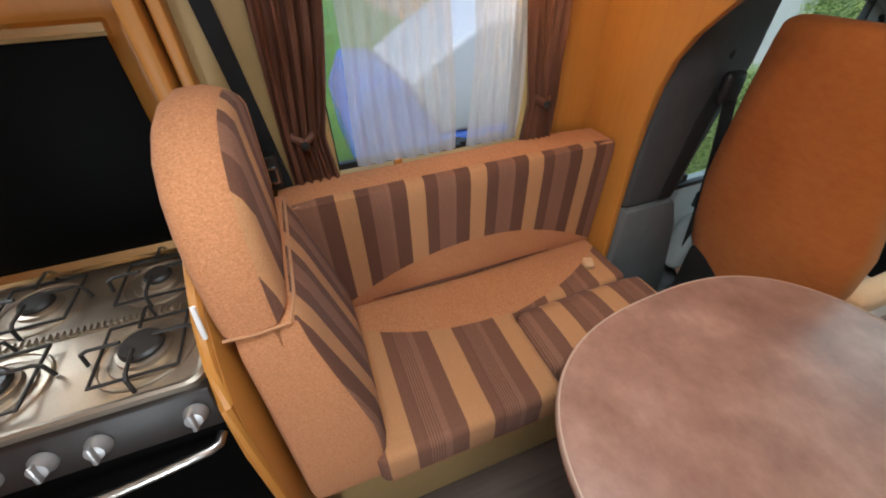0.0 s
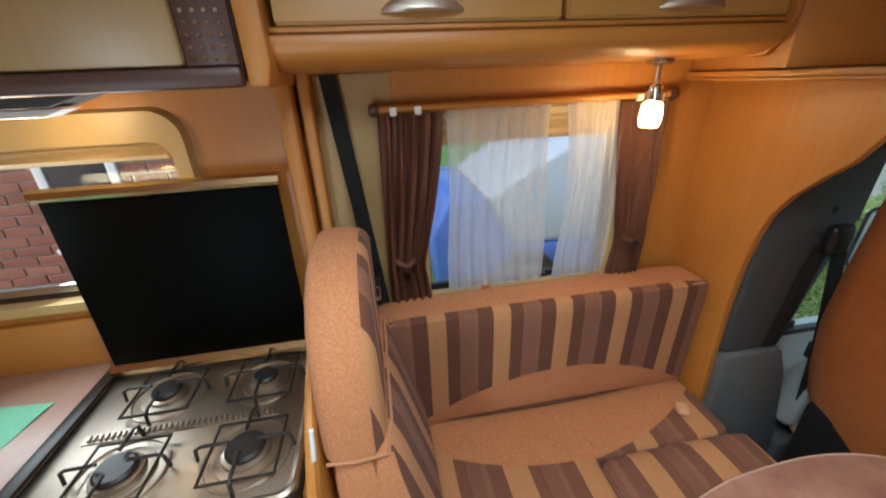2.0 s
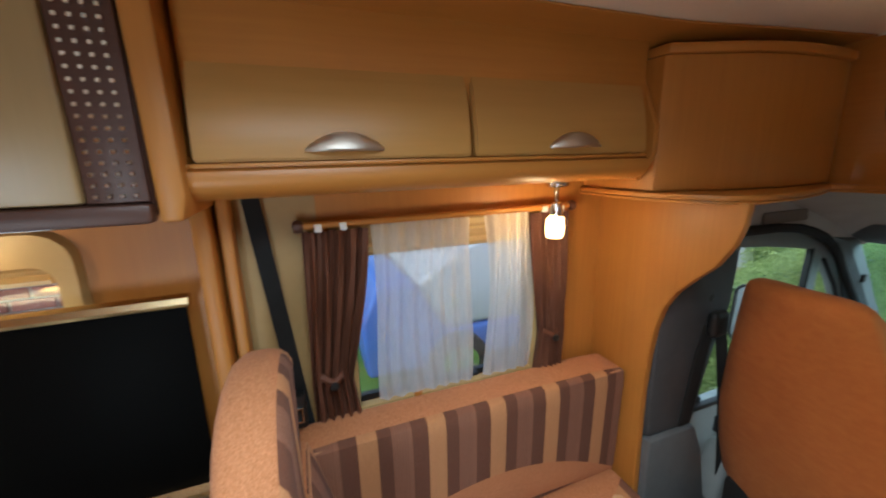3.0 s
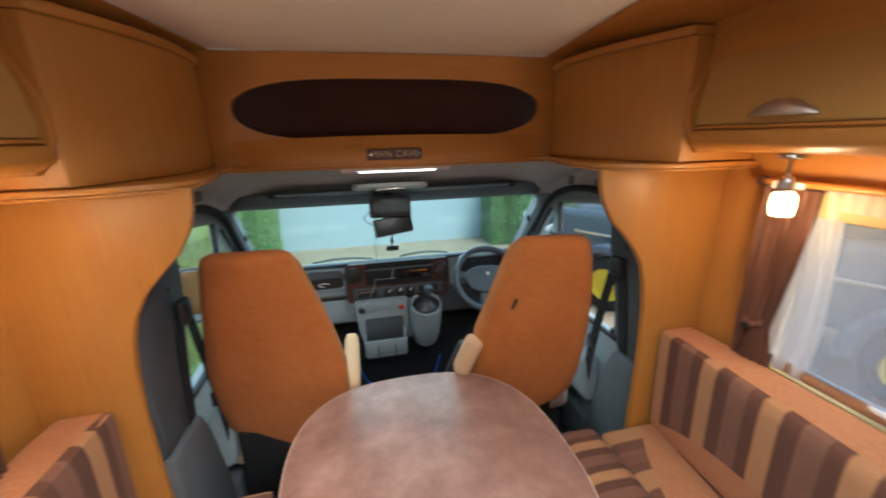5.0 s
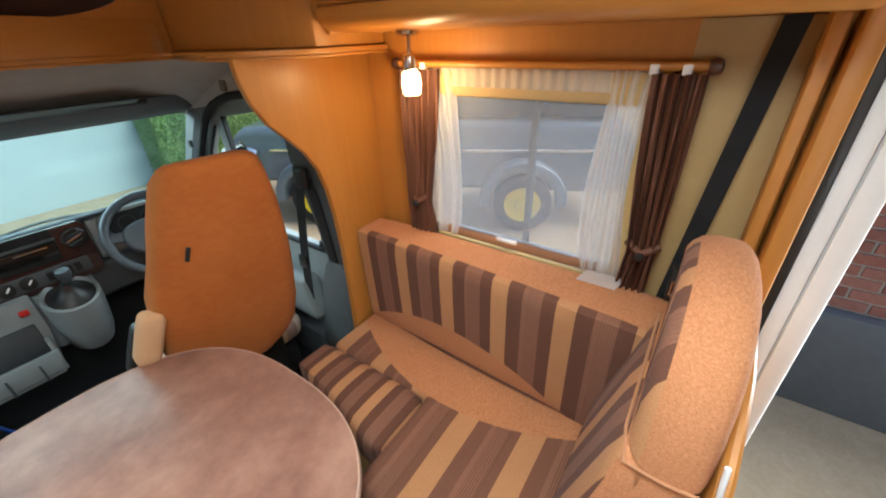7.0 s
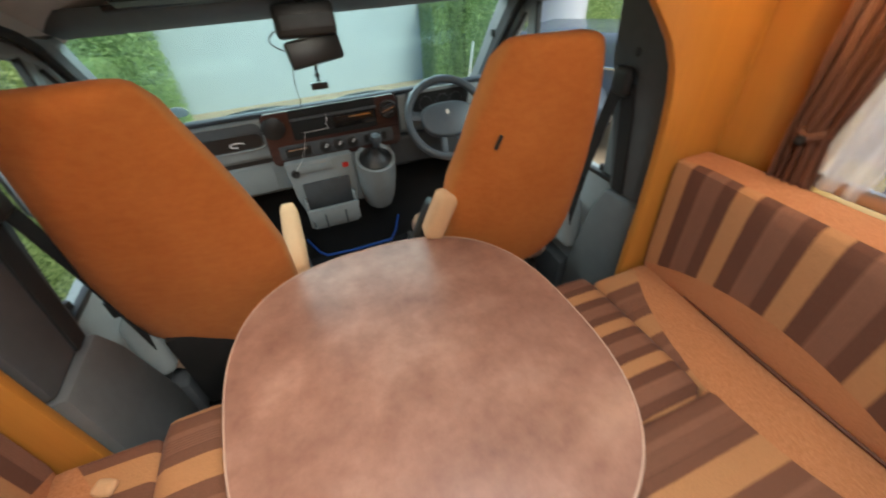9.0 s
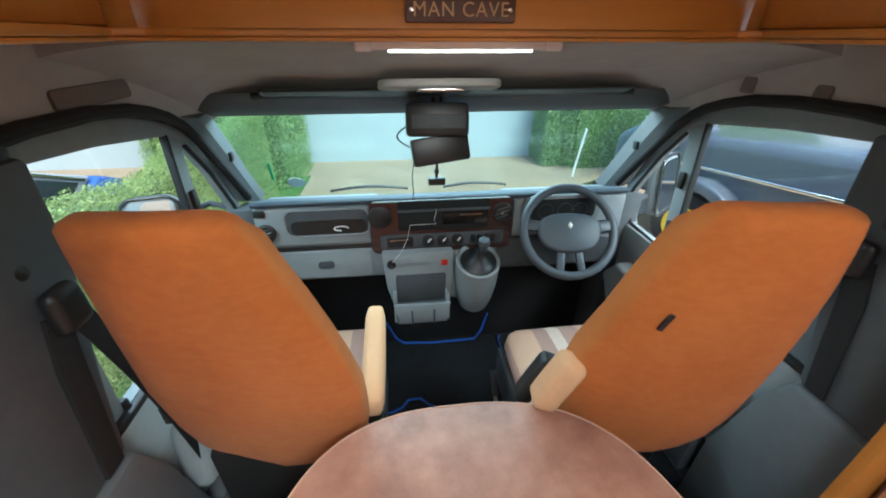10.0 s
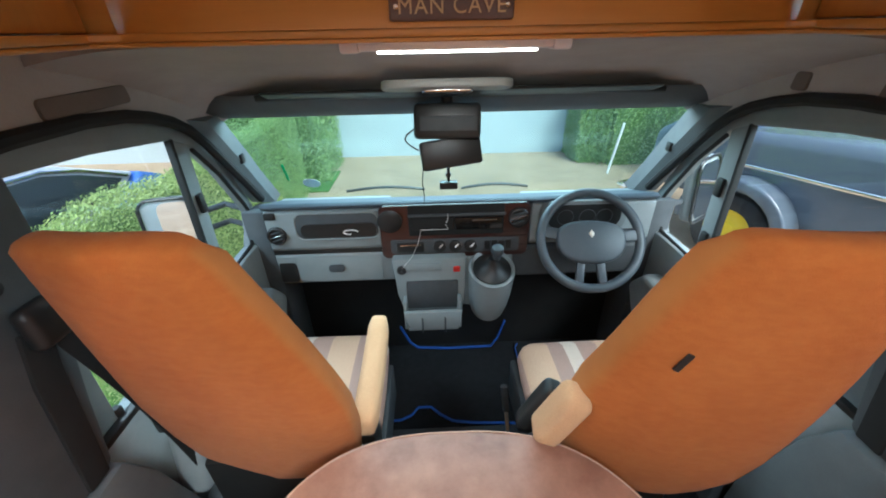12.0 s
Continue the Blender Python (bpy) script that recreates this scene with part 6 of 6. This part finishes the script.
structure("ground", box(-60, 60, -60, 60, GZ - 0.1, GZ), GRAVEL, "sandy gravel drive reaching into the distance", "ground")
structure("lawn", join(box(-30, -1.9, -1.0, 3.2, GZ + 0.004, GZ + 0.02), box(-30, -1.7, 5.5, 6.5, GZ + 0.004, GZ + 0.02)), LAWN, "mown green lawn beside the drive", "lawn")
structure("boundary_wall", box(-9, 12, 7.4, 7.6, GZ, 2.8), RENDERWALL, "pale blue-grey rendered wall across the drive", "wall")


def foliage(name, label, category, blobs, count, size, seed, core=True):
    """A hedge or bush: a box filler, shade put into its dull green, under thousands of small leaves. blobs: (centre,
    half sizes).
    """
    rnd = random.Random(seed)
    t = thing(name, (blobs[0][0][0], blobs[0][0][1], GZ), label, category)
    cores, verts, faces = [], [], []
    per = count // len(blobs)
    for (cx, cy, cz), (hx, hy, hz) in blobs:
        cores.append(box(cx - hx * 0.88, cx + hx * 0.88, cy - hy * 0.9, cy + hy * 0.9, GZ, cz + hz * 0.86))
        for _ in range(per):
            f = rnd.random() * (hx * hy * 1.4 + hx * hz * 2 + hy * hz * 2)
            u, v = rnd.uniform(-1, 1), rnd.uniform(-1, 1)
            wob = rnd.uniform(0.88, 1.06)
            if f < hx * hy * 1.4:
                p = Vector((cx + u * hx, cy + v * hy, cz + hz * wob))
            elif f < hx * hy * 1.4 + hx * hz * 2:
                p = Vector((cx + u * hx, cy + rnd.choice((-1, 1)) * hy * wob, cz + v * hz))
            else:
                p = Vector((cx + rnd.choice((-1, 1)) * hx * wob, cy + u * hy, cz + v * hz))
            p.z += 0.05 * math.sin(p.x * 3 + p.y * 4)
            d = Vector((rnd.gauss(0, 1), rnd.gauss(0, 1), rnd.gauss(0.4, 1))).normalized()
            e = d.orthogonal().normalized()
            k = size * rnd.uniform(0.6, 1.4)
            i = len(verts)
            verts += [p - e * k, p + d.cross(e) * k * 0.45, p + e * k, p - d.cross(e) * k * 0.45]
            faces.append((i, i + 1, i + 2, i + 3))
    part("hedge_filler", join(*cores), CORE, t, "solid filler, dull green for the shade between leaves")
    me = bpy.data.meshes.new("leaves")
    me.from_pydata([tuple(v) for v in verts], [], faces)
    me.materials.append(LEAF)
    ob = new("leaves", me)
    ob.parent = t
    ob.matrix_parent_inverse = Matrix.Translation(-t.location)
    tagged(ob, kind="stuff")


# Filler colour: the shade between the leaves is painted as a duller green.
CORE = speckled("shaded_hedge_green", (0.07, 0.13, 0.03), (0.11, 0.18, 0.05), 1.0, 20)
foliage("clipped_hedge", "clipped bright green hedge beside the drive", "hedge", [((-2.13, 3.55, 0.0), (0.135, 1.95, 0.645))], 130000, 0.0095, 3)
foliage("tall_hedge", "tall green hedge at the far side of the drive", "hedge", [((-2.85, 6.5, 0.7), (1.05, 0.7, 1.32))], 90000, 0.018, 4)
foliage("roadside_bush", "rounded green bush near the far wall", "bush", [((4.2, 6.9, 0.6), (1.2, 0.5, 1.2)), ((6.3, 6.6, 0.8), (1.3, 0.8, 1.5)), ((3.0, 7.0, 0.1), (0.4, 0.4, 0.7))], 90000, 0.02, 5)
solo("white_post", tube([(2.95, 6.0, GZ), (3.07, 6.0, 0.22)], 0.02, 8), WHITE, "slender white post by the bush", "post")


def wheel(parent, x, y, r, rim, w=0.2):
    m = pose(x, y, GZ + r, 0, 90, 0)
    t = part("wheel", lathe([(r * 0.62, -w / 2), (r * 0.92, -w / 2), (r, -w * 0.36), (r, w * 0.36), (r * 0.92, w / 2), (r * 0.62, w / 2)], m, 32, False), TYRE, parent, "black tyre")
    part("rim", lathe([(0, -w * 0.42), (r * 0.2, -w * 0.45), (r * 0.25, -w * 0.3), (r * 0.5, -w * 0.26), (r * 0.62, -w * 0.44), (r * 0.64, w * 0.44), (r * 0.5, w * 0.26), (r * 0.25, w * 0.3), (r * 0.2, w * 0.45), (0, w * 0.42)], m, 32), rim, t)


def vintage_car():
    """Beside the driver: slate-blue body, long bonnet, round wings, yellow wheels."""
    t = thing("vintage_car", (3.0, 0.2, GZ), "old slate-blue car with yellow wheels parked on the gravel", "car")
    body = [(-3.3, 0.1), (-3.35, 0.55), (-3.2, 0.95), (-0.6, 1.0), (0.1, 0.98), (1.55, 0.92), (1.75, 0.8), (1.75, 0.2)]
    part("body", prism([(y, GZ + 0.35 + z) for y, z in body], "x", 2.55, 3.75, 0.10, 4), DARKCAR, t)
    cabin = [(-3.1, 1.0), (-2.95, 1.55), (-0.95, 1.58), (-0.45, 1.02)]
    part("cabin", prism([(y, GZ + 0.33 + z) for y, z in cabin], "x", 2.65, 3.65, 0.08, 3), CARGLASS, t, "dark cabin glass")
    part("roof", prism([(y, GZ + 0.33 + z) for y, z in ((-3.05, 1.56), (-2.9, 1.64), (-1.0, 1.65), (-0.88, 1.58))], "x", 2.63, 3.67, 0.03), DARKCAR, t)
    part("side_trim", box(2.50, 2.55, -3.0, 1.2, GZ + 0.98, GZ + 1.02, 0.01), CHROME, t, "bright side strip")
    for y in (-2.05, 0.62):
        pts = [(y + 0.52 * math.cos(radians(a)), GZ + 0.42 + 0.50 * math.sin(radians(a))) for a in range(-8, 190, 12)]
        pts += [(y + 0.40 * math.cos(radians(a)), GZ + 0.40 + 0.40 * math.sin(radians(a))) for a in range(188, -10, -12)]
        part("wing", prism(pts, "x", 2.30, 2.62, 0.03, 3), DARKCAR, t, "rounded wing")
        wheel(t, 2.47, y, 0.36, YELLOW, 0.17)
        wheel(t, 3.80, y, 0.36, YELLOW, 0.17)
    part("headlamp", lathe([(0, -0.12), (0.06, -0.10), (0.10, 0.0), (0.105, 0.06), (0.09, 0.075), (0, 0.08)], pose(2.5, 1.45, GZ + 0.95, -90, 0, 0)), CHROME, t, "round chrome headlamp")
    part("bumper", tube([(2.3, 1.75, GZ + 0.45), (2.35, 1.9, GZ + 0.45), (3.9, 1.9, GZ + 0.45), (3.95, 1.75, GZ + 0.45)], 0.05, 8), CHROME, t, "chrome bumper")
    turn = Matrix.Translation((3.0, 3.2, 0)) @ pose(0, 0, 0, 0, 0, 26.6) @ Matrix.Translation((-2.47, -0.62, 0))
    t.matrix_basis = turn @ Matrix.Translation(t.location)
    c = thing("water_butt", (4.3, 5.4, GZ), "grey plastic bin with a bright blue lid", "bin")
    part("barrel", lathe([(0, 0), (0.38, 0), (0.45, 0.9), (0.45, 1.5), (0, 1.5)], pose(4.3, 5.4, GZ)), SILVERCAR, c)
    part("lid", lathe([(0, 1.5), (0.48, 1.5), (0.48, 1.58), (0.3, 1.64), (0, 1.66)], pose(4.3, 5.4, GZ)), BLUECAR, c, "bright blue lid")


vintage_car()


def saloon():
    """Beyond the hedge on the passenger's side."""
    t = thing("parked_car", (-4.0, 1.8, GZ), "silver and bright blue car parked on the grass", "car")
    low = [(-0.45, -0.32), (-0.48, 0.25), (-0.30, 0.60), (0.05, 0.56), (0.35, 0.05), (3.4, 0.03), (3.95, 0.30), (4.3, 0.15), (4.35, -0.32)]
    part("body", prism(low, "x", -4.85, -3.25, 0.05, 3), BLUECAR, t, "bright blue lower body and tail")
    up = [(0.06, 0.56), (0.45, 0.80), (0.80, 0.98), (1.2, 1.0), (2.3, 0.86), (2.9, 0.70), (3.4, 0.50), (3.9, 0.31), (3.42, 0.036), (0.37, 0.056)]
    part("glasshouse", prism(up, "x", -4.78, -3.27, 0.05, 3), SILVERCAR, t, "silver upper body")
    part("side_glass", prism([(1.7, 0.63), (2.5, 0.62), (2.9, 0.595), (3.22, 0.50), (3.68, 0.31), (3.45, 0.17), (2.6, 0.22), (1.7, 0.25)], "x", -3.275, -3.262, 0.004), CARGLASS, t, "dark side glass")
    part("window_trim", tube([(-3.262, 1.7, 0.655), (-3.262, 2.5, 0.65), (-3.262, 2.9, 0.625), (-3.262, 3.24, 0.53), (-3.262, 3.75, 0.315)], 0.016, 8), CHROME, t, "bright window trim")
    for y in (0.45, 3.8):
        wheel(t, -3.25, y, 0.32, CHROME)
        wheel(t, -4.75, y, 0.32, CHROME)


saloon()


def house():
    """The brick house beside the kitchen window, and the garage wall beyond the entrance."""
    hs = thing("brick_house", (-2.95, -3.2, GZ), "red-brick house wall with a white-framed window", "house")
    w = part("wall", pierced("x", -3.15, -2.915, -7.0, -2.0, GZ, 3.4, [(-3.02, -2.73, 0.70, 1.20)]), MORTAR, hs, "mortar backing")
    part("window", box(-2.902, -2.894, -3.07, -2.68, 0.66, 1.25), CARGLASS, hs, "dark reflecting window")
    part("window_frame", join(box(-2.91, -2.88, -3.12, -3.06, 0.62, 1.29, 0.006), box(-2.91, -2.88, -2.69, -2.63, 0.62, 1.29, 0.006), box(-2.91, -2.88, -3.06, -2.69, 0.62, 0.68, 0.006), box(-2.91, -2.88, -3.06, -2.69, 1.23, 1.29, 0.006)), WHITE, hs, "white window frame")
    part("window_sill", box(-2.91, -2.83, -3.16, -2.59, 0.58, 0.62, 0.008), WHITE, hs)
    me = finish("brick_mesh", box(-0.012, 0.012, -0.105, 0.105, -0.031, 0.031, 0.003, 1), BRICK)
    data = me.data
    bpy.data.objects.remove(me)
    for r in range(19):
        z = 0.30 + 0.075 * r
        for c in range(13):
            y = -4.70 + 0.225 * c + (0.1125 if r % 2 else 0)
            if -2.98 < y < -2.77 and 0.62 < z < 1.27:
                continue
            if y > -2.11:
                continue
            b = new("brick", data)
            b.parent = w
            b.location = (-2.915 + random.uniform(-0.002, 0.002), y, z)
    gw = thing("garage", (3.0, -3.2, GZ), "red-brick garage wall with a pale sill", "building")
    w2 = part("wall", box(2.82, 3.1, -6.0, -1.45, GZ, 3.0), MORTAR, gw, "mortar backing")
    part("plinth", box(2.72, 2.82, -6.0, -1.45, GZ, 0.10, 0.01), SLATE, gw, "dark slate-grey plinth")
    for r in range(20):
        z = 0.14 + 0.075 * r
        for c in range(13):
            y = -4.3 + 0.225 * c + (0.1125 if r % 2 else 0)
            if y > -1.56:
                continue
            b = new("brick", data)
            b.parent = w2
            b.location = (2.82 + random.uniform(-0.002, 0.002), y, z)


house()
